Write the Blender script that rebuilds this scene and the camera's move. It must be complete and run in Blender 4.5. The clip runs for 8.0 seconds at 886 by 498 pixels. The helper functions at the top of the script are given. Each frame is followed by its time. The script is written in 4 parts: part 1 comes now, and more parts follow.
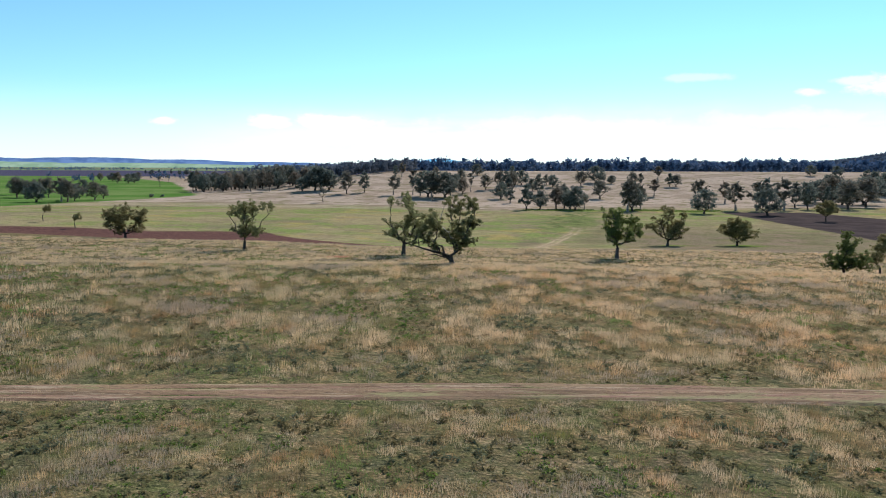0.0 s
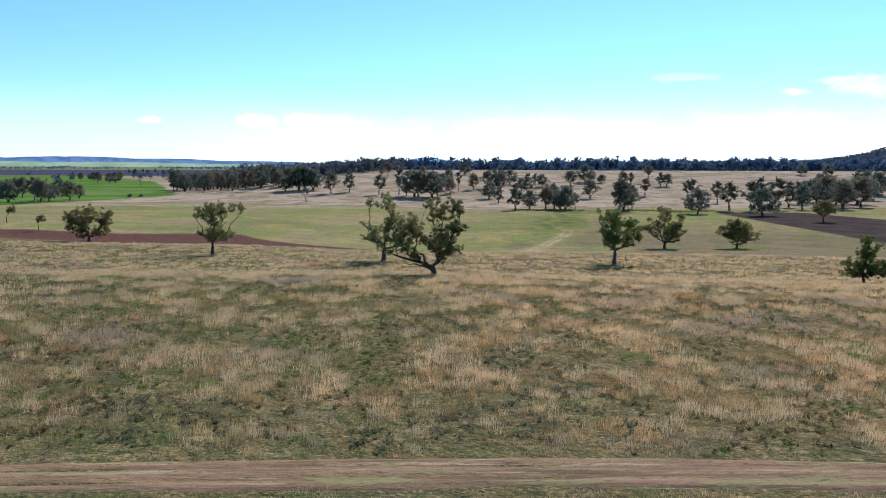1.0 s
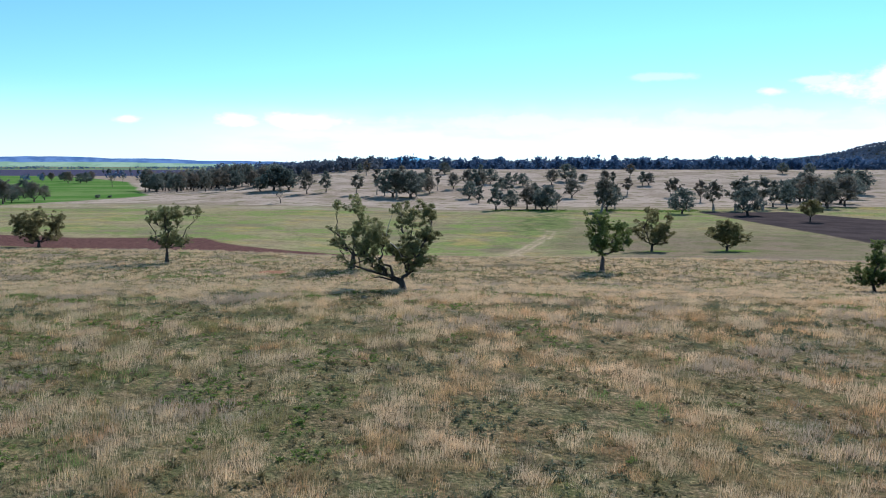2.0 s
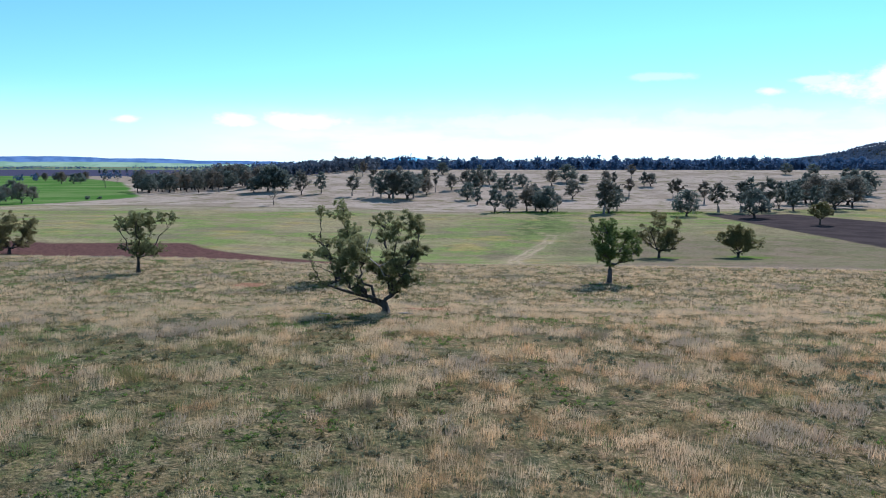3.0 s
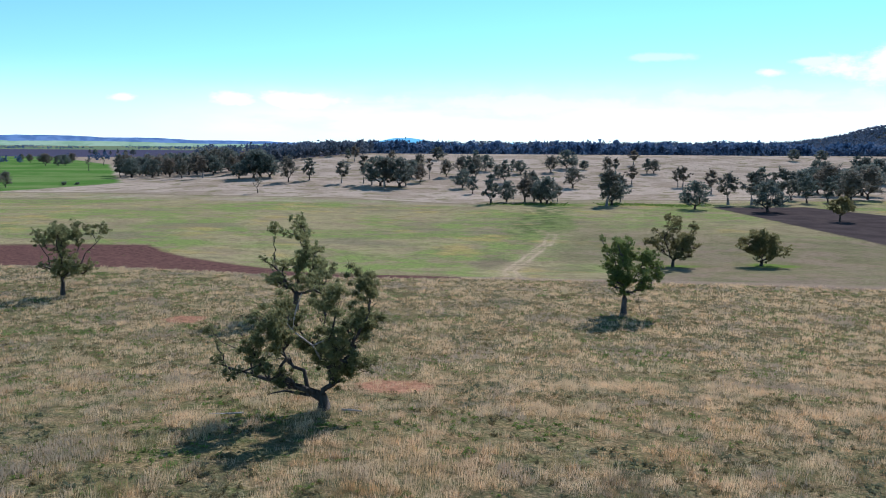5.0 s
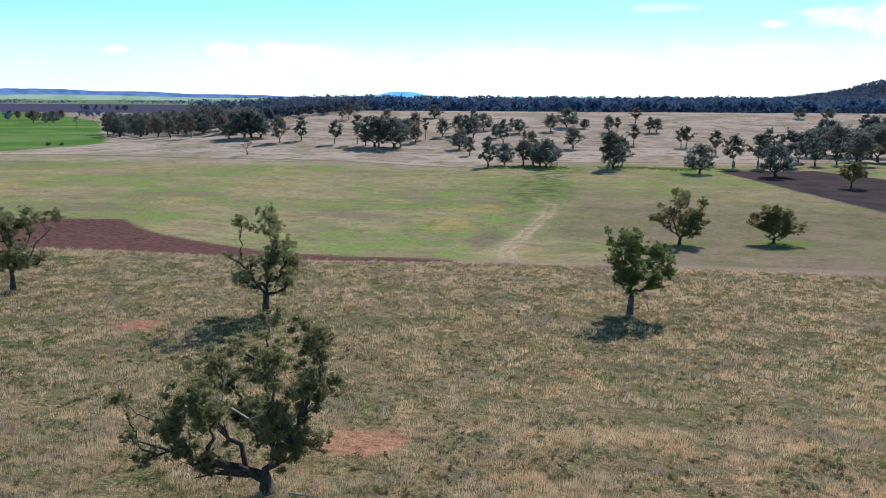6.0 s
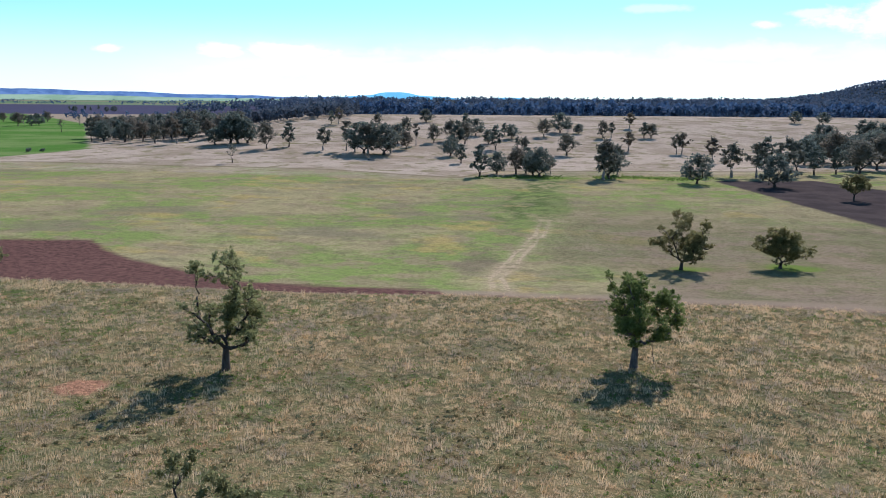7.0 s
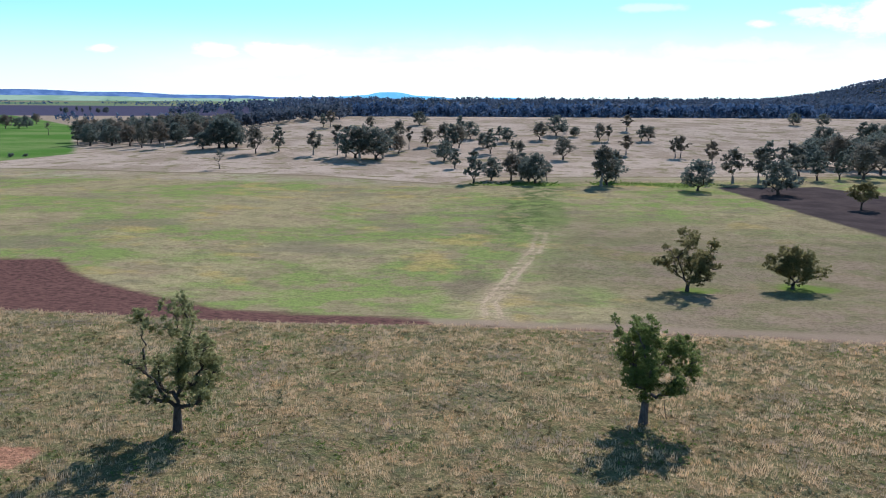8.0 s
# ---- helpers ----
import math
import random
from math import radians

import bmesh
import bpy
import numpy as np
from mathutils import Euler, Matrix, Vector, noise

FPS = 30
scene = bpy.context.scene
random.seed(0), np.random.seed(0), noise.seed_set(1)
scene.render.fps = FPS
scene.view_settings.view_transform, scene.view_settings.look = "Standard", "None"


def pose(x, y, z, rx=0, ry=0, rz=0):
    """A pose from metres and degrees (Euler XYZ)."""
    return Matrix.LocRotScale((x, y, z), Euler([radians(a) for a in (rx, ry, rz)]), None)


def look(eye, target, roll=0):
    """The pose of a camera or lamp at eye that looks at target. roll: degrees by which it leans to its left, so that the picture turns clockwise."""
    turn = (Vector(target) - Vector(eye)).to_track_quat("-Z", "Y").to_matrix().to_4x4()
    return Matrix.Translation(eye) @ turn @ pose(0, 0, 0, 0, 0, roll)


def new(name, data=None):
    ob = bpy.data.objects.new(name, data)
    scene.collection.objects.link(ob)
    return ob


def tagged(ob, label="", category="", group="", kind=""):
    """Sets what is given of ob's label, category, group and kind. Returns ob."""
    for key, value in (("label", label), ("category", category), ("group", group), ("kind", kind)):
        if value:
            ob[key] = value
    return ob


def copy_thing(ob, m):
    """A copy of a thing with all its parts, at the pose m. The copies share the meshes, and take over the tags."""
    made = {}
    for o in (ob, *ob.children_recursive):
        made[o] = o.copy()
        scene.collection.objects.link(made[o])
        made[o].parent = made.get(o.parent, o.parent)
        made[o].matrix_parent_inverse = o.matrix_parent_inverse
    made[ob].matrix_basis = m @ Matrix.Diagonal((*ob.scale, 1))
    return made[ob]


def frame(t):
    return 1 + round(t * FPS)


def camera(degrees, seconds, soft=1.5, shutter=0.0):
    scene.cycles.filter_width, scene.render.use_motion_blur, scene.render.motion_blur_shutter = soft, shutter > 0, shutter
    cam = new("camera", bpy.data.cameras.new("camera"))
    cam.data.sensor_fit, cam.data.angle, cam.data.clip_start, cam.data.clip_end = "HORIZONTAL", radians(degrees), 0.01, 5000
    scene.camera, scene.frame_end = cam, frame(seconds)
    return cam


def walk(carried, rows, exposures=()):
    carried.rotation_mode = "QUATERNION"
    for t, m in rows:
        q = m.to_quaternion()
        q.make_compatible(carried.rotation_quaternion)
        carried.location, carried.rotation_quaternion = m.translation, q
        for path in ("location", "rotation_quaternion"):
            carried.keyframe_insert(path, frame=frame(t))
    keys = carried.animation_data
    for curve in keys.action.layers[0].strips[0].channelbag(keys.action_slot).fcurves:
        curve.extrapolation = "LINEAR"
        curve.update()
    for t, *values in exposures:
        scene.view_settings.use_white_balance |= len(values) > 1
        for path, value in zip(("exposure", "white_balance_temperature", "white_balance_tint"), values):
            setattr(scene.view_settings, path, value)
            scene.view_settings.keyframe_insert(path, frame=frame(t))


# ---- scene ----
cam = camera(62.8, 8.0, soft=0.95)
PATH = [
    (0, (0.587, -2.855, 16.071), (0.58, -0.869, 15.838), 0.2),
    (0.5, (1.071, 3.496, 15.928), (1.068, 5.483, 15.693), 0.2),
    (1, (1.576, 10.483, 15.867), (1.601, 12.469, 15.632), 0.2),
    (1.5, (2.372, 16.853, 15.773), (2.444, 18.837, 15.537), 0.1),
    (3, (4.688, 35.055, 16.253), (4.767, 37.039, 16.016), 0.1),
    (3.5, (5.585, 40.865, 16.928), (5.664, 42.849, 16.691), 0.2),
    (4, (6.443, 47.306, 17.919), (6.525, 49.29, 17.681), 0.3),
    (5.5, (9.33, 65.013, 21.789), (9.417, 66.979, 21.434), 0.4),
    (6, (10.402, 71.378, 23.811), (10.491, 73.333, 23.398), 0.4),
    (6.5, (11.18, 77.046, 25.5), (11.273, 79.0, 25.087), 0.5),
    (7, (12.246, 82.966, 27.385), (12.354, 84.92, 26.972), 0.5),
    (7.5, (13.251, 88.613, 29.019), (13.368, 90.566, 28.607), 0.4),
    (8, (14.25, 94.658, 29.578), (14.369, 96.611, 29.164), 0.4),
]
EXPOSURE = 0.36
walk(cam, [(t, look(eye, target, roll)) for t, eye, target, roll in PATH], [(0, EXPOSURE, 6150, 20), (1, EXPOSURE, 6050, 20), (1.5, EXPOSURE, 5800, 19), (3.5, EXPOSURE, 5350, 20), (4.2, EXPOSURE, 5350, 20), (5.5, EXPOSURE, 5700, 21), (6.5, EXPOSURE + 0.06, 5750, 22), (8, EXPOSURE + 0.06, 5700, 22)])

# ---- light ----
SUN_AZIMUTH, SUN_HEIGHT = radians(27.0), radians(38.0)
sun_way = Vector((math.sin(SUN_AZIMUTH) * math.cos(SUN_HEIGHT), math.cos(SUN_AZIMUTH) * math.cos(SUN_HEIGHT), math.sin(SUN_HEIGHT)))
sun = new("sun", bpy.data.lights.new("sun", "SUN"))
sun.data.energy, sun.data.angle, sun.data.color = 4.6, radians(0.53), (1.0, 0.95, 0.86)
sun.matrix_world = look((0, 0, 0), tuple(-sun_way))


class Nodes:
    """Short hands for a node tree."""

    def __init__(self, tree):
        self.tree, self.count = tree, 0

    def make(self, kind, **values):
        node = self.tree.nodes.new(kind)
        self.count += 1
        node.location = (-180 * (self.count % 9), -160 * (self.count // 9))
        for key, value in values.items():
            setattr(node, key, value)
        return node

    def plug(self, socket, value):
        if isinstance(value, bpy.types.NodeSocket):
            self.tree.links.new(value, socket)
        else:
            socket.default_value = value

    def math(self, op, a, b=0.0, c=0.0):
        node = self.make("ShaderNodeMath", operation=op)
        for socket, value in zip(node.inputs, (a, b, c)):
            self.plug(socket, value)
        return node.outputs[0]

    def step(self, low, high, value, to0=0.0, to1=1.0):
        node = self.make("ShaderNodeMapRange", interpolation_type="SMOOTHSTEP")
        for socket, v in zip(node.inputs, (value, low, high, to0, to1)):
            self.plug(socket, v)
        return node.outputs[0]

    def bends(self, value, points):
        """A line through (value, result) points, level beyond its ends."""
        out = points[0][1]
        for (x0, y0), (x1, y1) in zip(points, points[1:]):
            node = self.make("ShaderNodeMapRange")
            for socket, v in zip(node.inputs, (value, x0, x1, 0.0, y1 - y0)):
                self.plug(socket, v)
            out = self.math("ADD", out, node.outputs[0])
        return out

    def mix(self, fac, a, b, blend="MIX"):
        node = self.make("ShaderNodeMix", data_type="RGBA", blend_type=blend)
        self.plug(node.inputs[0], fac)
        for socket, v in ((node.inputs[6], a), (node.inputs[7], b)):
            self.plug(socket, (*v, 1.0) if isinstance(v, tuple) else v)
        return node.outputs[2]

    def noise(self, scale, detail=3.0, rough=0.55, stretch=(1, 1, 1), move=(0, 0, 0), coord=None):
        if coord is None:
            coord = self.make("ShaderNodeNewGeometry").outputs["Position"]
        place = self.make("ShaderNodeMapping")
        self.plug(place.inputs["Vector"], coord)
        place.inputs["Scale"].default_value, place.inputs["Location"].default_value = stretch, move
        node = self.make("ShaderNodeTexNoise")
        self.plug(node.inputs["Vector"], place.outputs[0])
        node.inputs["Scale"].default_value, node.inputs["Detail"].default_value, node.inputs["Roughness"].default_value = scale, detail, rough
        return node.outputs["Fac"]


world = bpy.data.worlds.new("world")
scene.world = world
world.use_nodes = True
world.node_tree.nodes.clear()
w = Nodes(world.node_tree)
sky = w.make("ShaderNodeTexSky", sky_type="NISHITA", sun_disc=False, sun_elevation=SUN_HEIGHT, sun_rotation=SUN_AZIMUTH, air_density=1.0, dust_density=0.0, ozone_density=4.0)
way = w.make("ShaderNodeTexCoord").outputs["Generated"]
split = w.make("ShaderNodeSeparateXYZ")
w.plug(split.inputs[0], way)
up = split.outputs[2]
turn = w.math("ARCTAN2", split.outputs[0], split.outputs[1])
curl = w.math("SUBTRACT", w.noise(16.0, 6.0, 0.62, (1.0, 1.0, 2.0), (0.7, 0.2, 0.1), way), 0.5)
streak = w.noise(5.0, 6.0, 0.6, (1.0, 1.0, 5.0), (0.3, 0.9, 0.1), way)


def puff(az, el, wide, high, dense):
    """One small fair-weather cloud: bearing and height in radians."""
    a = w.math("POWER", w.math("DIVIDE", w.math("SUBTRACT", turn, az), wide), 2.0)
    b = w.math("POWER", w.math("DIVIDE", w.math("SUBTRACT", up, el), high), 2.0)
    far = w.math("MULTIPLY_ADD", curl, 2.6, w.math("SQRT", w.math("ADD", a, b)))
    return w.math("MULTIPLY", w.step(1.15, 0.35, far), dense)


cover = w.math("MULTIPLY", w.math("MULTIPLY", w.step(0.0, 0.02, up), w.step(0.085, 0.015, w.math("MULTIPLY_ADD", curl, 0.03, up))),
               w.math("MULTIPLY", w.step(-0.42, -0.05, turn), w.step(0.30, 0.62, streak)))
cover = w.math("MULTIPLY", cover, 0.8)
for az, el, wide, high, dense in ((-0.367, 0.053, 0.020, 0.006, 0.8), (-0.235, 0.053, 0.036, 0.011, 0.75), (-0.15, 0.052, 0.07, 0.014, 0.7),
                                  (0.16, 0.050, 0.20, 0.018, 0.4), (0.43, 0.055, 0.16, 0.016, 0.35), (0.455, 0.088, 0.018, 0.006, 0.7),
                                  (0.505, 0.10, 0.03, 0.006, 0.5), (0.60, 0.094, 0.085, 0.022, 0.85), (-0.262, 0.222, 0.030, 0.009, 0.8),
                                  (0.33, 0.11, 0.05, 0.006, 0.3), (1.1, 0.2, 0.3, 0.05, 0.6), (-1.4, 0.15, 0.3, 0.04, 0.6), (2.6, 0.2, 0.4, 0.06, 0.6)):
    cover = w.math("MAXIMUM", cover, puff(az, el, wide, high, dense))
blue = w.mix(1.0, sky.outputs[0], (0.78, 1.14, 1.08), "MULTIPLY")
blue = w.mix(w.math("MULTIPLY", w.step(0.11, 0.0, up), 0.55), blue, (7.6, 8.6, 8.9))
shade = w.mix(cover, blue, (9.5, 9.8, 10.0))
back = w.make("ShaderNodeBackground")
w.plug(back.inputs[0], shade)
back.inputs[1].default_value = 0.105
w.tree.links.new(back.outputs[0], w.make("ShaderNodeOutputWorld").inputs[0])


# ---- the lie of the land ----
def smooth(a, b, v):
    t = np.clip((v - a) / (b - a), 0.0, 1.0)
    return t * t * (3 - 2 * t)


def land(x, y):
    """The ground's height: a grassy rise, the flat below it, a low ridge behind and far hills."""
    x, y = np.asarray(x, float), np.asarray(y, float)
    z = 2.1 - 0.95 * smooth(88, 46, y) - 7.0 * smooth(85, 160, y) - 6.9 * smooth(150, 260, y)
    z = z - 0.024 * np.maximum(x, 0) * smooth(25, 95, y) * (1 - smooth(150, 215, y))
    z = z + (1.9 * smooth(0, -70, x) + 1.0 * smooth(-65, -150, x)) * smooth(175, 225, y) * (1 - smooth(330, 460, y))
    rise = smooth(470 + 0.25 * np.maximum(x, -60), 820, y) * (1 - smooth(840, 1150, y))
    z = z + 20.0 * rise * smooth(-260, -60, x - 0.1 * (y - 600))
    z = z + 90.0 * np.exp(-(((x - 2030) / 210) ** 2 + ((y - 2950) / 520) ** 2)) + 27.0 * np.exp(-(((x - 1730) / 240) ** 2 + ((y - 2900) / 520) ** 2))
    z = z + 16.0 * smooth(1250, 2300, y) * smooth(-600, -150, x)
    z = z + 9.0 * np.exp(-(((x - 1150) / 450) ** 2 + ((y - 1900) / 420) ** 2))
    return z


def edge_y(x):
    """The line where the rough grass ends and the flat's field begins."""
    return 217.0 - 0.12 * x - 0.12 * np.maximum(np.asarray(x, float) - 25.0, 0.0) + 18.0 * np.clip((-93.0 - np.asarray(x, float)) / 62.0, 0.0, 1.0)


# ---- materials ----
def material(name):
    m = bpy.data.materials.new(name)
    m.use_nodes = True
    m.node_tree.nodes.clear()
    return m, Nodes(m.node_tree)


def surface(n, colour, rough=0.9, bump=None, strength=0.4, distance=0.05, spec=0.2):
    shader = n.make("ShaderNodeBsdfPrincipled")
    n.plug(shader.inputs["Base Color"], (*colour, 1.0) if isinstance(colour, tuple) else colour)
    n.plug(shader.inputs["Roughness"], rough)
    shader.inputs["Specular IOR Level"].default_value = spec
    if bump is not None:
        node = n.make("ShaderNodeBump")
        node.inputs["Strength"].default_value, node.inputs["Distance"].default_value = strength, distance
        n.plug(node.inputs["Height"], bump)
        n.plug(shader.inputs["Normal"], node.outputs[0])
    n.tree.links.new(shader.outputs[0], n.make("ShaderNodeOutputMaterial").inputs[0])
    return shader


def paddock_colour(n):
    """Dry tussock grass with green flushes, grey weeds and bare brown soil."""
    place = n.make("ShaderNodeSeparateXYZ")
    n.plug(place.inputs[0], n.make("ShaderNodeNewGeometry").outputs["Position"])
    drift = n.math("SUBTRACT", n.noise(0.035, 3.0, 0.6, move=(3, 77, 0)), 0.5)
    x = n.math("MULTIPLY_ADD", drift, 60.0, place.outputs[0])
    y = n.math("MULTIPLY_ADD", drift, 30.0, place.outputs[1])
    col = n.mix(n.step(0.44, 0.58, n.noise(0.30, 4.0, 0.65)), (0.56, 0.395, 0.22), (0.33, 0.22, 0.115))
    col = n.mix(n.math("MULTIPLY", n.step(47.0, 37.0, y), 0.6), col, (0.165, 0.135, 0.066))
    damp = n.math("MULTIPLY", n.step(12.0, -18.0, x), n.step(120.0, 90.0, y))
    col = n.mix(n.math("MULTIPLY", damp, 0.6), col, (0.185, 0.195, 0.095))
    col = n.mix(n.math("MULTIPLY", n.step(112.0, 150.0, y), 0.55), col, (0.56, 0.365, 0.18))
    rosy = n.math("MULTIPLY", n.math("MULTIPLY", n.step(-2.0, 22.0, x), n.step(40.0, 52.0, y)), n.step(140.0, 105.0, y))
    col = n.mix(n.math("MULTIPLY", n.math("MULTIPLY", n.step(4.0, -30.0, x), n.step(115.0, 140.0, y)), 0.45), col, (0.27, 0.25, 0.125))
    verge = n.math("ABSOLUTE", n.math("SUBTRACT", y, 43.5))
    col = n.mix(n.math("MULTIPLY", n.step(4.6, 2.4, verge), 0.7), col, (0.27, 0.215, 0.09))
    col = n.mix(n.math("MULTIPLY", rosy, 0.65), col, (0.61, 0.375, 0.205))
    col = n.mix(n.step(0.48, 0.58, n.noise(0.09, 3.0, 0.65, move=(40, 7, 0))), col, n.mix(0.7, col, (0.25, 0.215, 0.115)))
    col = n.mix(n.step(0.54, 0.60, n.math("MULTIPLY_ADD", rosy, -0.06, n.math("MULTIPLY_ADD", damp, 0.045, n.noise(0.17, 4.0, 0.68, move=(5, 31, 0))))), col, (0.135, 0.16, 0.05))
    col = n.mix(n.step(0.53, 0.60, n.noise(0.20, 4.0, 0.65, move=(15, 61, 0))), col, (0.175, 0.15, 0.115))
    col = n.mix(n.step(0.58, 0.66, n.noise(0.08, 4.0, 0.6, move=(90, 3, 0))), col, (0.32, 0.185, 0.095))
    col = n.mix(n.step(0.60, 0.45, n.noise(1.1, 3.0, 0.7, move=(1, 3, 0))), col, n.mix(0.5, col, (0.08, 0.065, 0.036)))
    clump = n.noise(0.55, 4.0, 0.65, move=(21, 4, 0))
    col = n.mix(n.math("MULTIPLY", n.step(0.54, 0.62, clump), 0.75), col, (0.60, 0.44, 0.255))
    col = n.mix(n.math("MULTIPLY", n.step(0.46, 0.38, clump), 0.6), col, (0.15, 0.15, 0.062))
    col = n.mix(n.math("MULTIPLY", n.step(0.55, 0.63, n.noise(0.33, 4.0, 0.65, move=(51, 14, 0))), 0.6), col, (0.40, 0.23, 0.11))
    return n.mix(1.0, col, (1.0, 1.0, 0.99), "MULTIPLY")


def scraped(n):
    """Where the soil lies bare and red: two scrapes in the grass."""
    spot = n.make("ShaderNodeNewGeometry").outputs["Position"]
    curl = n.math("SUBTRACT", n.noise(0.5, 4.0, 0.7), 0.5)
    out = 0.0
    for x, y, r in ((6.8, 121.5, 3.6), (-24.1, 162.0, 3.0)):
        gap = n.make("ShaderNodeVectorMath", operation="SUBTRACT")
        n.plug(gap.inputs[0], spot)
        gap.inputs[1].default_value = (x, y, 0.0)
        flat = n.make("ShaderNodeVectorMath", operation="MULTIPLY")
        n.plug(flat.inputs[0], gap.outputs[0])
        flat.inputs[1].default_value = (0.8, 1.0, 0.0)
        size = n.make("ShaderNodeVectorMath", operation="LENGTH")
        n.plug(size.inputs[0], flat.outputs[0])
        out = n.math("MAXIMUM", out, n.step(r, r * 0.6, n.math("MULTIPLY_ADD", curl, 4.0, size.outputs["Value"])))
    return out


def ground_material():
    m, n = material("pasture_ground")
    split = n.make("ShaderNodeSeparateXYZ")
    n.plug(split.inputs[0], n.make("ShaderNodeNewGeometry").outputs["Position"])
    x, y = split.outputs[0], split.outputs[1]
    ragged = n.math("SUBTRACT", n.noise(0.12, 5.0, 0.65), 0.5)
    ragged_far = n.math("SUBTRACT", n.noise(0.02, 5.0, 0.65), 0.5)

    def line(a, b, c, wobble, amount):
        """a x + b y + c, with a wobbling edge."""
        v = n.math("MULTIPLY_ADD", x, a, n.math("MULTIPLY_ADD", y, b, c))
        return n.math("MULTIPLY_ADD", wobble, amount, v)

    bend = n.math("MULTIPLY", n.math("MAXIMUM", n.math("SUBTRACT", x, 25.0), 0.0), 0.12)

    def past_edge(wobble, amount):
        """Metres beyond the line where the rough grass ends."""
        return n.math("SUBTRACT", n.math("ADD", line(0.12, 1, -217.0, wobble, amount), bend), n.bends(x, ((-155.0, 18.0), (-93.0, 0.0))))

    fine = n.noise(2.2, 5.0, 0.7)
    grain = n.noise(9.0, 4.0, 0.7)
    # rough paddock
    col = paddock_colour(n)
    # litter and low growth, painted darker for the shade between the grass stands
    shaded_litter = n.mix(n.step(0.44, 0.58, n.noise(0.42, 5.0, 0.7, move=(8, 27, 0))), (0.085, 0.105, 0.030), (0.20, 0.125, 0.058))
    shaded_litter = n.mix(n.step(0.55, 0.62, n.noise(0.24, 5.0, 0.7, move=(4, 57, 0))), shaded_litter, (0.33, 0.225, 0.095))
    col = n.mix(0.58, col, shaded_litter)
    col = n.mix(n.step(0.35, 0.7, fine), col, n.mix(0.55, col, (0.11, 0.11, 0.045)))
    tuft = n.noise(4.5, 4.0, 0.75)
    col = n.mix(n.math("MULTIPLY", n.step(0.56, 0.47, tuft), 0.85), col, n.mix(0.7, col, (0.075, 0.072, 0.034)))
    col = n.mix(n.math("MULTIPLY", n.step(0.54, 0.62, tuft), 0.3), col, (0.50, 0.38, 0.22))
    col = n.mix(n.math("MULTIPLY", scraped(n), 0.85), col, n.mix(n.step(0.35, 0.65, fine), (0.43, 0.215, 0.125), (0.25, 0.12, 0.07)))
    # the flat: short green and straw stubble, worked along its length
    strips = n.noise(0.030, 5.0, 0.65, (0.7, 1.0, 1.0))
    strips2 = n.noise(0.08, 5.0, 0.7, (0.9, 1.0, 1.0), (9, 3, 0))
    flat = n.mix(n.step(0.44, 0.57, strips), (0.31, 0.275, 0.125), (0.188, 0.258, 0.062))
    flat = n.mix(n.math("MULTIPLY", n.step(0.48, 0.60, strips2), 0.8), flat, (0.265, 0.21, 0.115))
    flat = n.mix(n.math("MULTIPLY", n.step(0.56, 0.66, n.noise(0.05, 4.0, 0.65, (0.7, 1.0, 1.0), (31, 13, 0))), 0.8), flat, (0.36, 0.29, 0.09))
    flat = n.mix(n.math("MULTIPLY", n.step(0.50, 0.62, n.noise(0.20, 5.0, 0.75, (0.8, 1.0, 1.0), (1, 17, 0))), 0.7), flat, (0.17, 0.16, 0.075))
    flat = n.mix(n.math("MULTIPLY", n.step(0.54, 0.64, n.noise(0.035, 4.0, 0.65, (0.5, 1.0, 1.0), (71, 3, 0))), 0.75), flat, (0.19, 0.17, 0.095))
    brown_side = n.math("MULTIPLY", n.step(40.0, 75.0, line(1, 0, 0, ragged_far, 60.0)), n.step(395.0, 300.0, line(0.25, 1, 0, ragged_far, 90.0)))
    flat = n.mix(n.math("MULTIPLY", brown_side, 0.72), flat, n.mix(n.step(0.44, 0.58, strips2), (0.205, 0.15, 0.105), (0.135, 0.135, 0.06)))
    worn = n.math("ABSOLUTE", n.math("SUBTRACT", line(1, 0, 0, ragged, 1.6), n.bends(y, ((216.0, 31.0), (233.0, 32.0), (263.0, 42.0), (289.0, 52.0), (324.0, 61.0), (360.0, 67.0)))))
    wheel = n.math("ABSOLUTE", n.math("SUBTRACT", worn, 1.3))
    rub = n.math("MULTIPLY", n.math("MAXIMUM", n.math("MULTIPLY", n.step(4.4, 1.0, worn), 0.55), n.step(1.2, 0.3, wheel, 0.0, 0.95)), n.step(0.34, 0.52, n.noise(0.22, 4.0, 0.7, move=(6, 2, 0))))
    flat = n.mix(n.math("MULTIPLY", rub, n.step(345.0, 280.0, y)), flat, (0.43, 0.34, 0.195))
    for px, py, rx, ry, share, tone in ((29.0, 252.0, 7.0, 15.0, 0.65, (0.15, 0.12, 0.08)), (47.0, 236.0, 8.0, 12.0, 0.45, (0.16, 0.14, 0.08)), (67.0, 345.0, 9.0, 38.0, 0.6, (0.13, 0.19, 0.045))):
        a = n.math("POWER", n.math("DIVIDE", n.math("SUBTRACT", n.math("MULTIPLY_ADD", y, -0.24, x), px - 0.24 * py), rx), 2.0)
        b = n.math("POWER", n.math("DIVIDE", n.math("SUBTRACT", y, py), ry), 2.0)
        worn_patch = n.math("MULTIPLY_ADD", ragged, 2.4, n.math("ADD", a, b))
        flat = n.mix(n.math("MULTIPLY", n.step(1.0, 0.2, worn_patch), share), flat, tone)
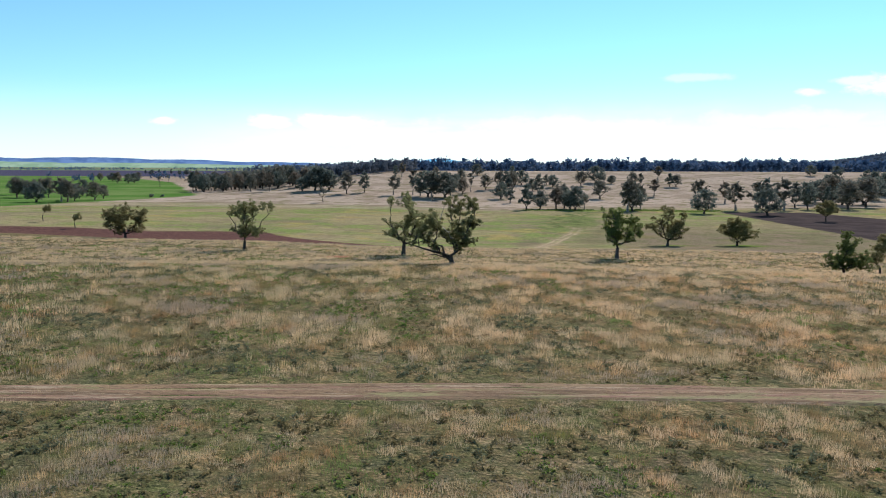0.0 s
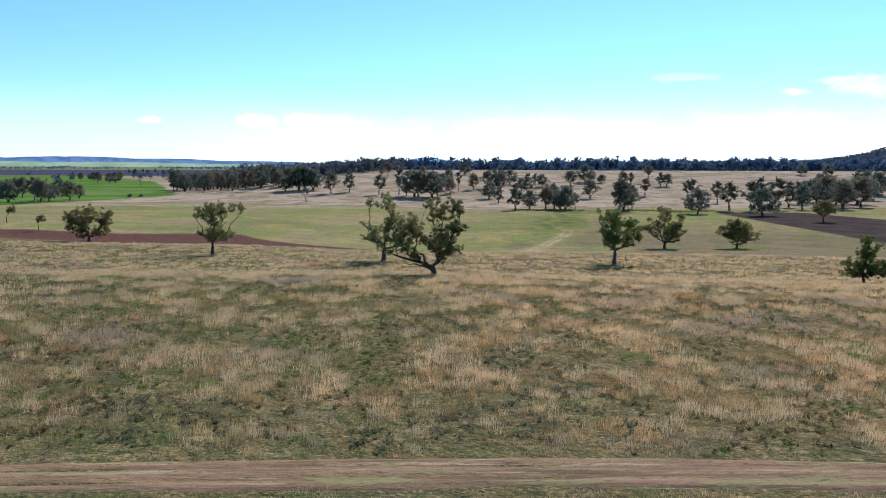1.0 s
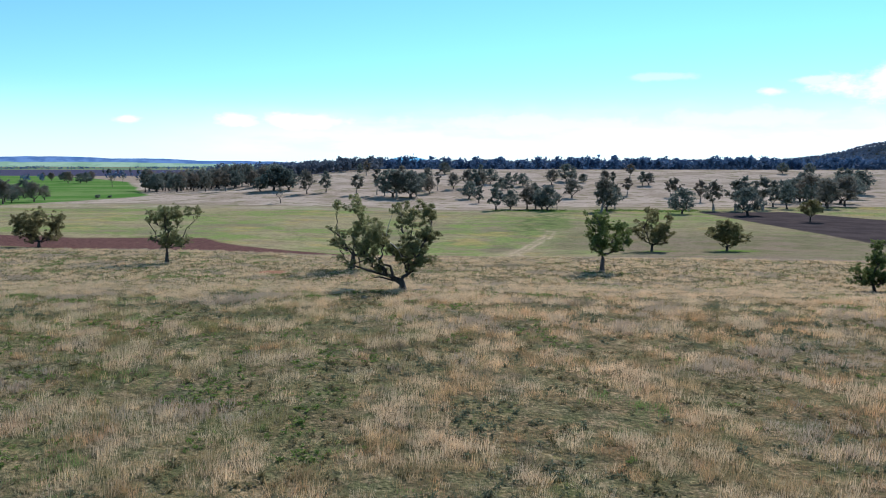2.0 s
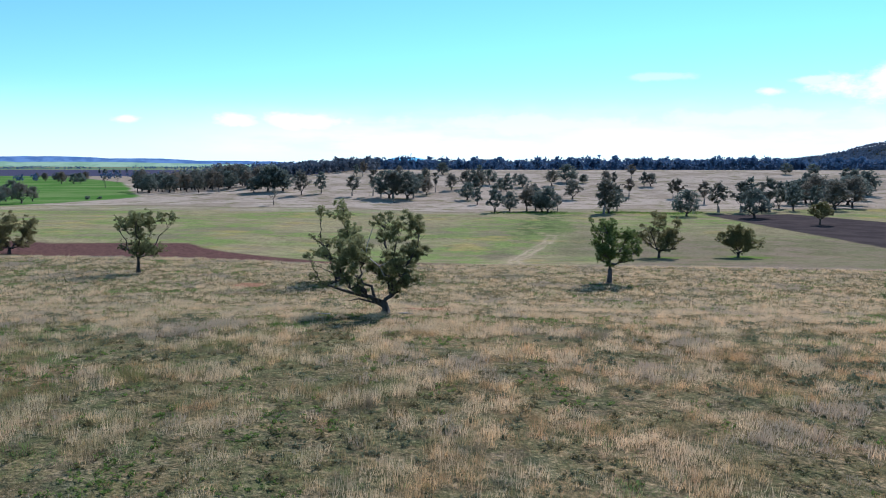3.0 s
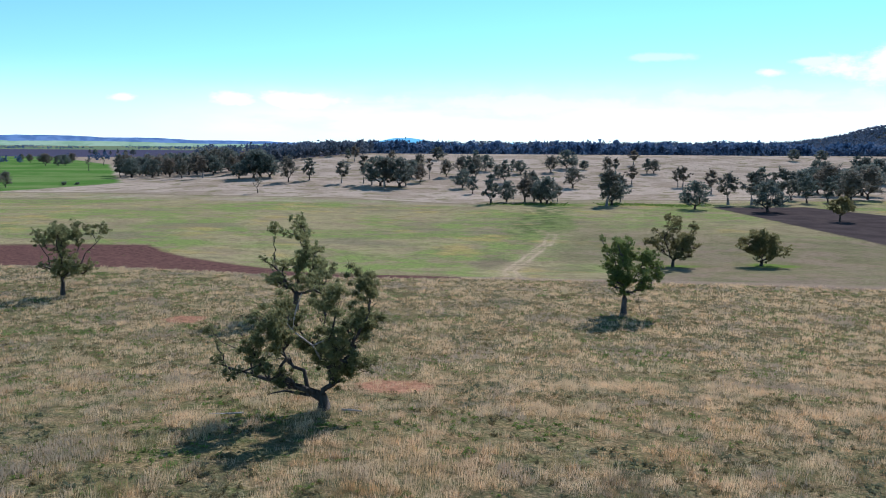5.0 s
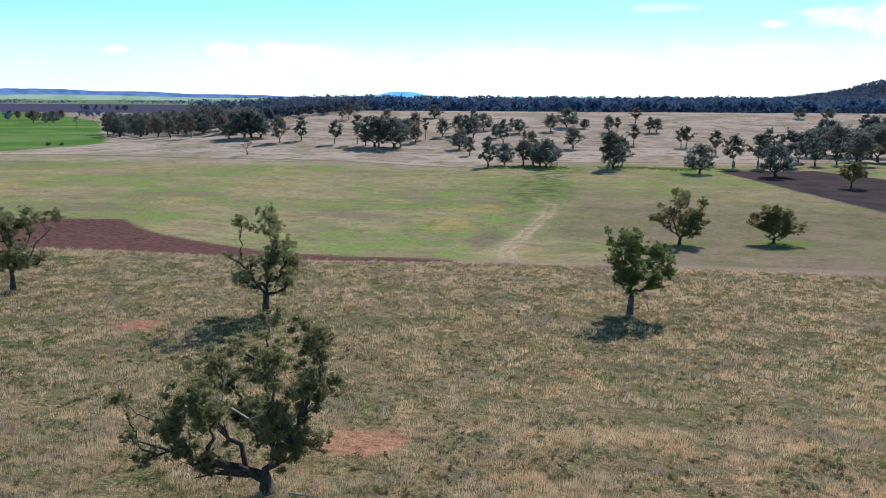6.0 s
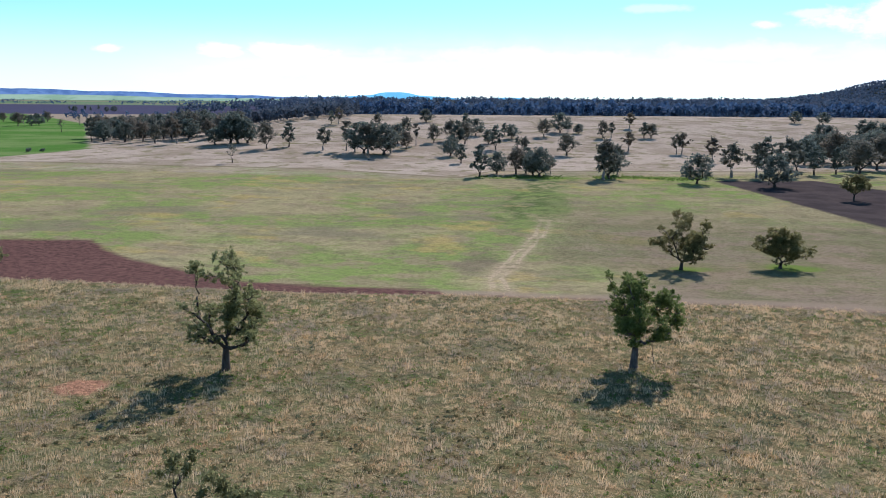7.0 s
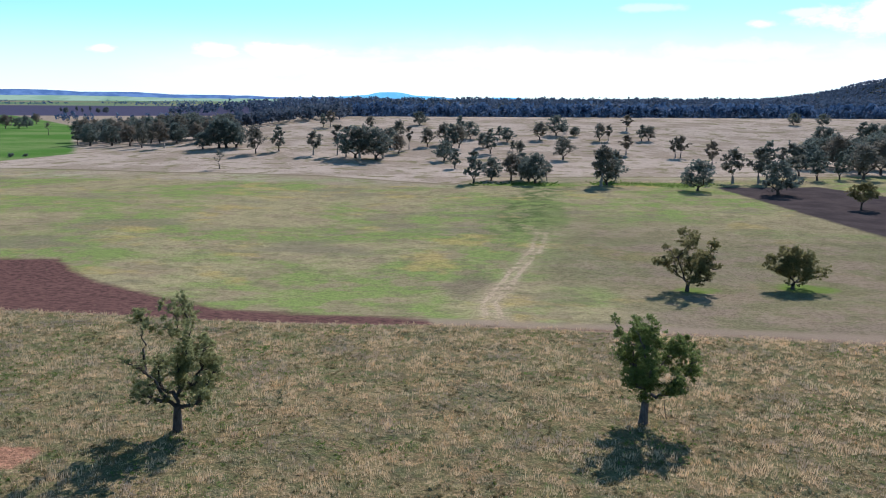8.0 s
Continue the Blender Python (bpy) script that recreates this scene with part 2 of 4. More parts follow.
    weeds = n.math("ABSOLUTE", n.math("SUBTRACT", line(1, 0, 0, ragged_far, 20.0), n.bends(y, ((279.0, 41.0), (300.0, 44.0), (335.0, 55.0), (391.0, 69.0), (439.0, 90.0)))))
    weed_mask = n.math("MULTIPLY", n.step(16.0, 4.0, weeds), n.step(285.0, 330.0, y))
    flat = n.mix(n.math("MULTIPLY", weed_mask, n.step(0.42, 0.6, n.noise(0.16, 4.0, 0.7, move=(2, 2, 0)))), flat, (0.085, 0.13, 0.035))
    mottle = n.noise(0.9, 5.0, 0.75, (1.0, 1.0, 1.0))
    flat = n.mix(n.math("MULTIPLY", n.step(0.45, 0.60, mottle), 0.6), flat, n.mix(0.6, flat, (0.07, 0.062, 0.025)))
    speck = n.noise(2.6, 4.0, 0.8)
    flat = n.mix(n.math("MULTIPLY", n.step(0.50, 0.60, speck), 0.65), flat, n.mix(0.65, flat, (0.06, 0.05, 0.025)))
    flat = n.mix(n.math("MULTIPLY", n.step(0.47, 0.38, speck), 0.38), flat, n.mix(0.5, flat, (0.44, 0.37, 0.22)))
    flat = n.mix(1.0, flat, (1.12, 1.07, 1.14), "MULTIPLY")
    on_flat = n.step(-1.0, 1.5, past_edge(ragged, 5.0))
    col = n.mix(on_flat, col, flat)
    # dusty headland along the fence line
    dusty = n.math("MULTIPLY", n.step(-1.5, 0.5, past_edge(ragged, 3.0)), n.step(7.0, 3.5, past_edge(ragged, 3.0)))
    col = n.mix(n.math("MULTIPLY", dusty, 0.8), col, (0.27, 0.20, 0.135))
    # turned red soil, a wedge that narrows along the edge
    wedge_top = n.bends(x, ((-155.0, 26.0), (-110.0, 34.0), (-90.0, 45.0), (-68.0, 46.0), (-62.0, 38.0), (-51.0, 27.0), (-37.0, 19.0), (-20.0, 9.0), (19.0, 4.6), (20.5, 0.0)))
    jag = n.math("SUBTRACT", n.noise(0.3, 6.0, 0.75, (0.2, 1.0, 1.0), (4, 4, 0)), 0.5)
    above = past_edge(jag, 9.0)
    furrow = n.noise(1.5, 6.0, 0.8, (0.5, 1.0, 1.0))
    red = n.mix(n.step(0.44, 0.58, furrow), (0.155, 0.080, 0.062), (0.070, 0.038, 0.032))
    in_wedge = n.math("MULTIPLY", n.step(-1.0, 0.5, past_edge(ragged, 3.0)), n.step(2.2, -2.2, n.math("SUBTRACT", above, wedge_top)))
    col = n.mix(in_wedge, col, red)
    # dark fallow to the east
    fallow = n.math("MULTIPLY", n.step(160.0, 163.5, line(1, 0, 0, ragged, 4.0)), n.step(427.0, 422.0, line(0.0, 1, 0, ragged_far, 22.0)))
    fallow = n.math("MULTIPLY", fallow, n.step(1068.0, 1060.0, line(3.0, 1, 0, ragged_far, 20.0)))
    col = n.mix(fallow, col, n.mix(n.step(0.35, 0.65, n.noise(0.08, 5.0, 0.7)), (0.050, 0.040, 0.038), (0.080, 0.062, 0.055)))
    # pale ridge of grazed dry grass
    foot = n.math("MULTIPLY_ADD", ragged_far, 22.0, n.bends(x, ((-190.0, 473.0), (-104.0, 458.0), (-25.0, 443.0), (13.0, 432.0), (38.0, 424.0), (50.0, 440.0), (170.0, 446.0), (240.0, 470.0))))
    hill_foot = n.step(-7.0, 9.0, n.math("SUBTRACT", y, foot))
    pale = n.mix(n.step(0.44, 0.57, n.noise(0.035, 5.0, 0.7, (0.7, 1, 1))), (0.44, 0.35, 0.255), (0.32, 0.25, 0.175))
    pale = n.mix(n.step(0.52, 0.62, n.noise(0.09, 5.0, 0.72, (0.8, 1, 1), (7, 1, 0))), pale, (0.21, 0.18, 0.095))
    pale = n.mix(n.math("MULTIPLY", n.step(0.46, 0.66, mottle), 0.5), pale, (0.17, 0.12, 0.07))
    bank = n.math("SUBTRACT", y, n.math("MULTIPLY_ADD", ragged_far, 8.0, n.bends(x, ((-207.0, 512.0), (-114.0, 490.0), (-29.0, 476.0), (10.0, 452.0), (40.0, 438.0), (60.0, 470.0)))))
    col = n.mix(n.math("MULTIPLY", hill_foot, n.step(-4.0, 6.0, bank, 0.5, 1.0)), col, pale)
    bank = n.math("ABSOLUTE", bank)
    col = n.mix(n.math("MULTIPLY", n.step(3.4, 1.0, bank), 0.65), col, (0.15, 0.12, 0.065))
    # lush growth along the creek line
    for gx0, gy0, rx, ry in ((76.0, 437.0, 34.0, 7.0), (140.0, 438.0, 34.0, 8.0), (103.5, 243.5, 8.0, 6.0), (78.0, 243.0, 7.0, 4.0)):
        a = n.math("POWER", n.math("DIVIDE", n.math("SUBTRACT", x, gx0), rx), 2.0)
        b = n.math("POWER", n.math("DIVIDE", n.math("SUBTRACT", y, gy0), ry), 2.0)
        lush = n.math("MULTIPLY_ADD", ragged, 3.0, n.math("ADD", a, b))
        col = n.mix(n.math("MULTIPLY", n.step(1.0, 0.2, lush), 0.8), col, (0.12, 0.19, 0.03))
    # far plain: strips of stubble, ploughland and green; the ploughland's blue-violet has haze painted in
    far = n.step(1000.0, 1060.0, line(0.0, 1, 0, ragged_far, 60.0))
    plain = n.mix(n.step(1470.0, 1520.0, y), (0.30, 0.235, 0.16), (0.068, 0.066, 0.098))
    plain = n.mix(n.step(2600.0, 2650.0, y), plain, n.mix(n.step(0.45, 0.55, n.noise(0.0022, 3.0, 0.5, (0.4, 1, 1))), (0.13, 0.20, 0.10), (0.20, 0.19, 0.12)))
    slopes = n.mix(n.step(0.4, 0.6, n.noise(0.01, 4.0, 0.6)), (0.26, 0.20, 0.12), (0.12, 0.12, 0.06))
    slopes = n.mix(n.step(0.38, 0.48, n.noise(0.006, 4.0, 0.6, move=(2, 5, 0))), slopes, (0.03, 0.038, 0.03))
    plain = n.mix(n.step(-200.0, 100.0, x), plain, slopes)
    col = n.mix(far, col, plain)
    # bright young crop to the west
    beyond = n.math("MAXIMUM", n.math("SUBTRACT", y, 600.0), 0.0)
    before = n.math("MAXIMUM", n.math("SUBTRACT", 600.0, y), 0.0)
    crop_edge = n.math("ADD", n.math("MULTIPLY_ADD", beyond, 0.42, x), n.math("MULTIPLY_ADD", before, 0.55, 205.0))
    in_crop = n.math("MULTIPLY", n.step(4.0, -4.0, n.math("MULTIPLY_ADD", ragged_far, 14.0, crop_edge)), n.step(6.0, -12.0, n.math("SUBTRACT", y, n.bends(x, ((-900.0, 1524.0), (-697.0, 1500.0), (-556.0, 1303.0), (-407.0, 1072.0), (-357.0, 1010.0))))))
    col = n.mix(in_crop, col, n.mix(n.step(0.4, 0.65, n.noise(0.02, 5.0, 0.65, (0.6, 1, 1))), (0.075, 0.165, 0.03), (0.15, 0.215, 0.065)))
    col = n.mix(n.math("MULTIPLY", n.step(0.42, 0.60, grain), 0.5), col, n.mix(0.6, col, (0.03, 0.025, 0.015)))
    rough_grass = n.step(1.0, -1.0, past_edge(ragged, 5.0))
    hummock = n.math("MULTIPLY", n.math("MULTIPLY", n.noise(1.1, 3.0, 0.6, move=(3, 9, 0)), 4.0), rough_grass)
    height = n.math("ADD", hummock, n.math("MULTIPLY_ADD", fine, 0.7, n.math("MULTIPLY", grain, 0.3)))
    surface(n, col, 1.0, height, 0.8, 0.17, 0.0)
    return m


def grass_material():
    m, n = material("dry_grass")
    geo = n.make("ShaderNodeNewGeometry")
    spread = geo.outputs["Random Per Island"]
    kind = n.make("ShaderNodeAttribute", attribute_name="kind").outputs["Fac"]
    col = paddock_colour(n)
    col = n.mix(1.0, col, (1.56, 1.44, 1.25), "MULTIPLY")
    col = n.mix(n.step(0.40, 0.62, kind), col, n.mix(0.62, col, (0.85, 0.645, 0.40)))
    col = n.mix(n.step(0.30, 0.12, kind), col, n.mix(0.5, col, (0.13, 0.12, 0.06)))
    col = n.mix(n.step(0.74, 0.78, kind), col, n.mix(0.6, col, (0.25, 0.22, 0.175)))
    col = n.mix(n.step(0.88, 0.90, kind), col, (0.18, 0.265, 0.07))
    col = n.mix(n.math("MULTIPLY", spread, 0.5), col, n.mix(0.5, col, (0.13, 0.10, 0.055)))
    soft = n.make("ShaderNodeBsdfDiffuse")
    n.plug(soft.inputs[0], col)
    thin = n.make("ShaderNodeBsdfTranslucent")
    n.plug(thin.inputs[0], col)
    both = n.make("ShaderNodeMixShader")
    both.inputs[0].default_value = 0.46
    n.tree.links.new(soft.outputs[0], both.inputs[1])
    n.tree.links.new(thin.outputs[0], both.inputs[2])
    n.tree.links.new(both.outputs[0], n.make("ShaderNodeOutputMaterial").inputs[0])
    return m


def leaf_material(name, dark, light, through_light=0.3, spot=0.5, dry=(0.09, 0.075, 0.035)):
    m, n = material(name)
    geo = n.make("ShaderNodeNewGeometry")
    col = n.mix(geo.outputs["Random Per Island"], dark, light)
    col = n.mix(n.step(0.4, 0.65, n.noise(spot, 3.0)), col, n.mix(0.45, col, light))
    rand = n.make("ShaderNodeObjectInfo").outputs["Random"]
    col = n.mix(n.math("MULTIPLY", n.math("POWER", rand, 1.5), 0.5), col, dry)
    soft = n.make("ShaderNodeBsdfPrincipled")
    n.plug(soft.inputs["Base Color"], col)
    soft.inputs["Roughness"].default_value, soft.inputs["Specular IOR Level"].default_value = 0.7, 0.08
    thin = n.make("ShaderNodeBsdfTranslucent")
    n.plug(thin.inputs[0], col)
    both = n.make("ShaderNodeMixShader")
    both.inputs[0].default_value = through_light
    n.tree.links.new(soft.outputs[0], both.inputs[1])
    n.tree.links.new(thin.outputs[0], both.inputs[2])
    n.tree.links.new(both.outputs[0], n.make("ShaderNodeOutputMaterial").inputs[0])
    return m


def bark_material(name, dark, light):
    m, n = material(name)
    streak = n.noise(3.0, 5.0, 0.7, (1, 1, 0.25))
    col = n.mix(n.step(0.35, 0.65, streak), dark, light)
    surface(n, col, 0.9, n.noise(14.0, 4.0, 0.7, (1, 1, 0.2)), 0.7, 0.03)
    return m


def dirt_material():
    m, n = material("track_dirt")
    col = n.mix(n.step(0.42, 0.60, n.noise(2.0, 5.0, 0.7, (0.06, 1, 1))), (0.26, 0.172, 0.092), (0.15, 0.096, 0.052))
    col = n.mix(n.step(0.50, 0.60, n.noise(1.6, 5.0, 0.7, (0.05, 1, 1), (5, 2, 0))), col, (0.235, 0.13, 0.085))
    col = n.mix(n.step(0.54, 0.62, n.noise(2.6, 5.0, 0.7, (0.05, 1, 1), (9, 4, 0))), col, (0.33, 0.25, 0.155))
    col = n.mix(n.step(0.52, 0.60, n.noise(0.8, 4.0, 0.7, (0.14, 1, 1), (3, 8, 0))), col, (0.22, 0.19, 0.085))
    col = n.mix(n.step(0.52, 0.66, n.noise(6.0, 5.0, 0.75, (0.3, 1, 1), (1, 6, 0))), col, (0.11, 0.075, 0.045))
    surface(n, col, 0.95, n.noise(3.0, 5.0, 0.75, (0.4, 1, 1)), 0.9, 0.12, 0.1)
    return m


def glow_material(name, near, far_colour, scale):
    """Air-blue distance, far behind everything: it glows unlit, with haze and daylight put into its colour."""
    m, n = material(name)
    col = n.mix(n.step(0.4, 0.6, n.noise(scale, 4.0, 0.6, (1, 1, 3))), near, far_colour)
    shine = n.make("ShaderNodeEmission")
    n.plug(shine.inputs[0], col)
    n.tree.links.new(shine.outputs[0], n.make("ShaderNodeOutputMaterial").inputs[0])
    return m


GROUND, GRASS, DIRT = ground_material(), grass_material(), dirt_material()
LEAF = leaf_material("gum_leaves", (0.125, 0.142, 0.06), (0.32, 0.315, 0.135), 0.62)
LEAF_OLIVE = leaf_material("olive_leaves", (0.115, 0.115, 0.045), (0.28, 0.25, 0.105), 0.6)
LEAF_FRESH = leaf_material("fresh_leaves", (0.082, 0.118, 0.034), (0.195, 0.235, 0.07), 0.58)
# far woods: the blue of the air's haze is painted into the leaves
LEAF_FAR_HAZED = leaf_material("hazed_woodland_leaves", (0.036, 0.074, 0.14), (0.078, 0.13, 0.21), 0.4, 0.05)
# ridge trees: greyer and bluer than the near gums, with some haze painted in
LEAF_HILL_HAZED = leaf_material("hazed_hillside_leaves", (0.058, 0.08, 0.075), (0.17, 0.195, 0.15), 0.58, 0.1, (0.10, 0.10, 0.08))
LEAF_DULL_HAZED = leaf_material("hazed_dull_hillside_leaves", (0.075, 0.085, 0.07), (0.19, 0.185, 0.14), 0.55, 0.1, (0.19, 0.135, 0.095))
GREY_WEED = leaf_material("grey_weeds", (0.085, 0.105, 0.055), (0.20, 0.215, 0.12), 0.45)
OLIVE_WEED = leaf_material("olive_weeds", (0.095, 0.088, 0.036), (0.25, 0.20, 0.09), 0.5)
WEED_LOW = leaf_material("low_green_weeds", (0.075, 0.135, 0.022), (0.19, 0.27, 0.055), 0.5)
SHED_WALL = bark_material("pale_cladding", (0.62, 0.60, 0.56), (0.72, 0.70, 0.67))
SHED_ROOF = bark_material("pale_roof_iron", (0.55, 0.56, 0.57), (0.68, 0.68, 0.68))
SHED_BAY_SHADE = bark_material("bay_shade", (0.05, 0.05, 0.05), (0.09, 0.085, 0.08))
WEED = leaf_material("green_weeds", (0.06, 0.11, 0.02), (0.12, 0.19, 0.04), 0.35)
BARK = bark_material("grey_bark", (0.034, 0.027, 0.022), (0.085, 0.070, 0.056))
BARK_GREY = bark_material("mid_grey_bark", (0.06, 0.05, 0.044), (0.14, 0.12, 0.105))
BARK_PALE = bark_material("pale_bark", (0.13, 0.11, 0.09), (0.30, 0.265, 0.22))
DEAD = bark_material("bleached_wood", (0.24, 0.215, 0.18), (0.42, 0.385, 0.33))


# ---- mesh helpers ----
def mesh_of(name, verts, quads, mat, smooth_faces=False):
    """A mesh from arrays of vertices and faces, all of one number of corners."""
    verts, quads = np.asarray(verts, np.float32), np.asarray(quads, np.int32)
    data = bpy.data.meshes.new(name)
    data.vertices.add(len(verts))
    data.vertices.foreach_set("co", verts.ravel())
    data.loops.add(quads.size)
    data.loops.foreach_set("vertex_index", quads.ravel())
    data.polygons.add(len(quads))
    data.polygons.foreach_set("loop_start", np.arange(0, quads.size, quads.shape[1], dtype=np.int32))
    data.polygons.foreach_set("use_smooth", np.full(len(quads), smooth_faces))
    data.materials.append(mat)
    data.update(calc_edges=True)
    return data


def part(name, data, parent, label=""):
    ob = new(name, data)
    ob.parent = parent
    return tagged(ob, label)


def tubes(limbs, sides=7):
    """Tapered limbs, each a list of (point, radius): vertices and faces."""
    verts, quads = [], []
    for limb in limbs:
        first = len(verts)
        for i, (p, r) in enumerate(limb):
            p = Vector(p)
            ahead = Vector(limb[min(i + 1, len(limb) - 1)][0]) - Vector(limb[max(i - 1, 0)][0])
            turn = ahead.to_track_quat("Z", "X").to_matrix()
            for k in range(sides):
                a = 2 * math.pi * k / sides
                rr = r * (1 + 0.12 * math.sin(3 * a + i))
                verts.append(p + turn @ Vector((math.cos(a) * rr, math.sin(a) * rr, 0)))
        for i in range(len(limb) - 1):
            for k in range(sides):
                a, b = first + i * sides + k, first + i * sides + (k + 1) % sides
                quads.append((a, b, b + sides, a + sides))
    return [tuple(v) for v in verts], quads


def leaves(rng, centres, radii, count, length, width, droop=0.7, flat=1.0):
    """Pointed leaves scattered in small sprays round the centres."""
    pick = rng.choice(len(centres), count, p=radii ** 2 / np.sum(radii ** 2))
    way = rng.normal(size=(count, 3))
    way /= np.linalg.norm(way, axis=1)[:, None]
    reach = np.abs(rng.normal(size=count)) * 0.45 + 0.45 * rng.random(count)
    spot = centres[pick] + way * (reach * radii[pick])[:, None] * np.array((1, 1, flat))
    along = rng.normal(size=(count, 3)) * np.array((1, 1, 0.8)) + np.array((0, 0, -droop))
    along /= np.linalg.norm(along, axis=1)[:, None]
    side = np.cross(along, rng.normal(size=(count, 3)))
    side /= np.linalg.norm(side, axis=1)[:, None]
    size = rng.uniform(0.6, 1.35, count)[:, None]
    a, b = along * length * size * 0.5, side * width * size * 0.5
    verts = np.stack((spot - a + b, spot - a - b, spot + a), 1).reshape(-1, 3)
    return verts, np.arange(count * 3).reshape(-1, 3)


def bent(rng, a, b, r0, r1, steps=5, sag=0.08, lift=0.0):
    """A crooked limb from a to b."""
    a, b = np.array(a, float), np.array(b, float)
    size = np.linalg.norm(b - a)
    out = []
    for i in range(steps + 1):
        t = i / steps
        p = a + (b - a) * t
        if 0 < i < steps:
            p = p + rng.normal(size=3) * size * sag
        p[2] += lift * size * math.sin(math.pi * t)
        out.append((tuple(p), r0 + (r1 - r0) * t ** 0.8))
    return out


def gum_tree(lobes, seed, trunk_r, fork, count, length, width, leaf, bark, label, base=(0, 0), extra=(), sides=7, deep=0.75, split=True):
    """A eucalypt: a trunk, limbs that branch from one another towards every lobe of the crown, and sprays of hanging leaves.
    lobes: (x, height, radius), or (x, y, height, radius); fork: the height where the trunk divides; deep: the crown's depth by its width."""
    rng = np.random.default_rng(seed)
    top = new("eucalyptus_tree")
    middle = float(np.mean([lobe[0] for lobe in lobes]))
    reach = max(abs(lobe[0] - middle) for lobe in lobes) + 0.5
    hearts = []
    swell = 1.13 if split else 1.0
    for k, lobe in enumerate(lobes):
        if len(lobe) == 4:
            hearts.append((np.array(lobe[:3]), lobe[3]))
            continue
        x, z, r = lobe[0], lobe[1], lobe[2] * swell
        room = reach * deep * math.sqrt(max(0.05, 1 - ((x - middle) / reach) ** 2))
        y = room * rng.uniform(-0.95, 0.95)
        hearts.append((np.array((x, y, z)), r))
        if r > 0.75 and k % 2 == 0:
            hearts.append((np.array((x + rng.normal() * 0.3, -0.8 * y, z - 0.2 + rng.normal() * 0.3)), r * 0.9))
    lean = rng.normal(size=2) * 0.12
    crotch = np.array((lean[0], lean[1], fork))
    trunk = [((0, 0, -0.3), trunk_r * 1.8), ((0, 0, 0.12), trunk_r * 1.3), ((lean[0] * 0.3, lean[1] * 0.3, fork * 0.5), trunk_r), (tuple(crotch), trunk_r * 0.86)]
    nodes = [(crotch, 0.0), (crotch * 0.8, 0.0)]
    longest = max(np.linalg.norm(h - crotch) for h, r in hearts)
    limbs, centres, radii = [], [], []
    for heart, r in sorted(hearts, key=lambda h: np.linalg.norm(h[0] - crotch)):
        best = min(nodes, key=lambda nd: np.linalg.norm(nd[0] - heart) * (1.25 if nd[0][2] > heart[2] - 0.2 else 1.0) + 0.45 * nd[1])
        far = best[1] + float(np.linalg.norm(heart - best[0]))
        thick0 = trunk_r * max(0.14, 0.60 * (1 - 0.75 * best[1] / longest))
        thick1 = trunk_r * max(0.06, 0.40 * (1 - far / longest))
        main = bent(rng, best[0], heart, thick0, thick1, 5, 0.05, rng.uniform(-0.09, 0.04))
        nodes += [(np.array(main[2][0]), best[1] + 0.4 * (far - best[1])), (np.array(main[4][0]), best[1] + 0.8 * (far - best[1]))]
        group = [main]
        for i in range(int(8 + 13 * r) if split else int(5 + 5 * r)):
            way = rng.normal(size=3)
            way /= np.linalg.norm(way)
            way[2] = way[2] * 0.85 + 0.15
            tip = heart + way * r * (0.25 + 0.9 * rng.random() ** 0.9)
            if i % 5 == 4:
                tip = tip + (best[0] - heart) * rng.uniform(0.15, 0.6)
            tip[2] = max(tip[2], 0.7)
            centres.append(tip)
            radii.append(max(r, 0.65) * rng.uniform(0.16, 0.42) * (1.0 if split else 1.35))
            if i % (3 if split else 14) == 0:
                group.append(bent(rng, main[3 + i % 3][0], tip, max(0.012, thick1 * 0.7), 0.008, 3, 0.08))
        limbs.append(group)
    verts, quads = tubes([trunk] if split else [trunk] + [limb for group in limbs for limb in group], sides)
    part("trunk", mesh_of("trunk", verts, quads, bark, True), top)
    for group in limbs if split else ():
        verts, quads = tubes(group, 6)
        part("limb", mesh_of("limb", verts, quads, bark, True), top)
    verts, quads = leaves(rng, np.array(centres), np.array(radii), count, length, width, 0.7, 0.68)
    part("crown", mesh_of("crown", verts, quads, leaf), top)
    for name, limb_set, mat, note in extra:
        verts, quads = tubes(limb_set, 6)
        part(name, mesh_of(name, verts, quads, mat, True), top, note)
    top.matrix_basis = pose(base[0], base[1], float(land(*base)))
    return tagged(top, label, "tree")


# ---- the ground ----
def steps_out(*runs):
    out = [runs[0][0]]
    for start, end, step, grow in runs:
        v = start
        while v < end:
            v = min(v + step, end)
            step *= grow
            out.append(v)
    return np.array(out)


half = steps_out((0, 130, 2.6, 1.0), (130, 620, 9.0, 1.0), (620, 4600, 14.0, 1.06))
xs = np.concatenate((-half[:0:-1], half))
ys = steps_out((-900, -120, 60.0, 1.0), (-120, 300, 2.6, 1.0), (300, 1200, 8.0, 1.0), (1200, 4950, 12.0, 1.05))
gx, gy = np.meshgrid(xs, ys)
gz = land(gx, gy)
bumps = np.array([noise.noise((a * 0.11, b * 0.11, 0.0)) for a, b in zip(gx.ravel(), gy.ravel())]).reshape(gx.shape)
gz = gz + 0.10 * bumps * (gy < 320)
rows_n, cols_n = gx.shape
index = np.arange(rows_n * cols_n).reshape(gx.shape)
quads = np.stack((index[:-1, :-1], index[:-1, 1:], index[1:, 1:], index[1:, :-1]), -1).reshape(-1, 4)
ground = new("ground", mesh_of("ground", np.stack((gx, gy, gz), -1).reshape(-1, 3), quads, GROUND, True))
tagged(ground, "dry grass paddock, green flat and pale grazed ridge", "ground", kind="structure")


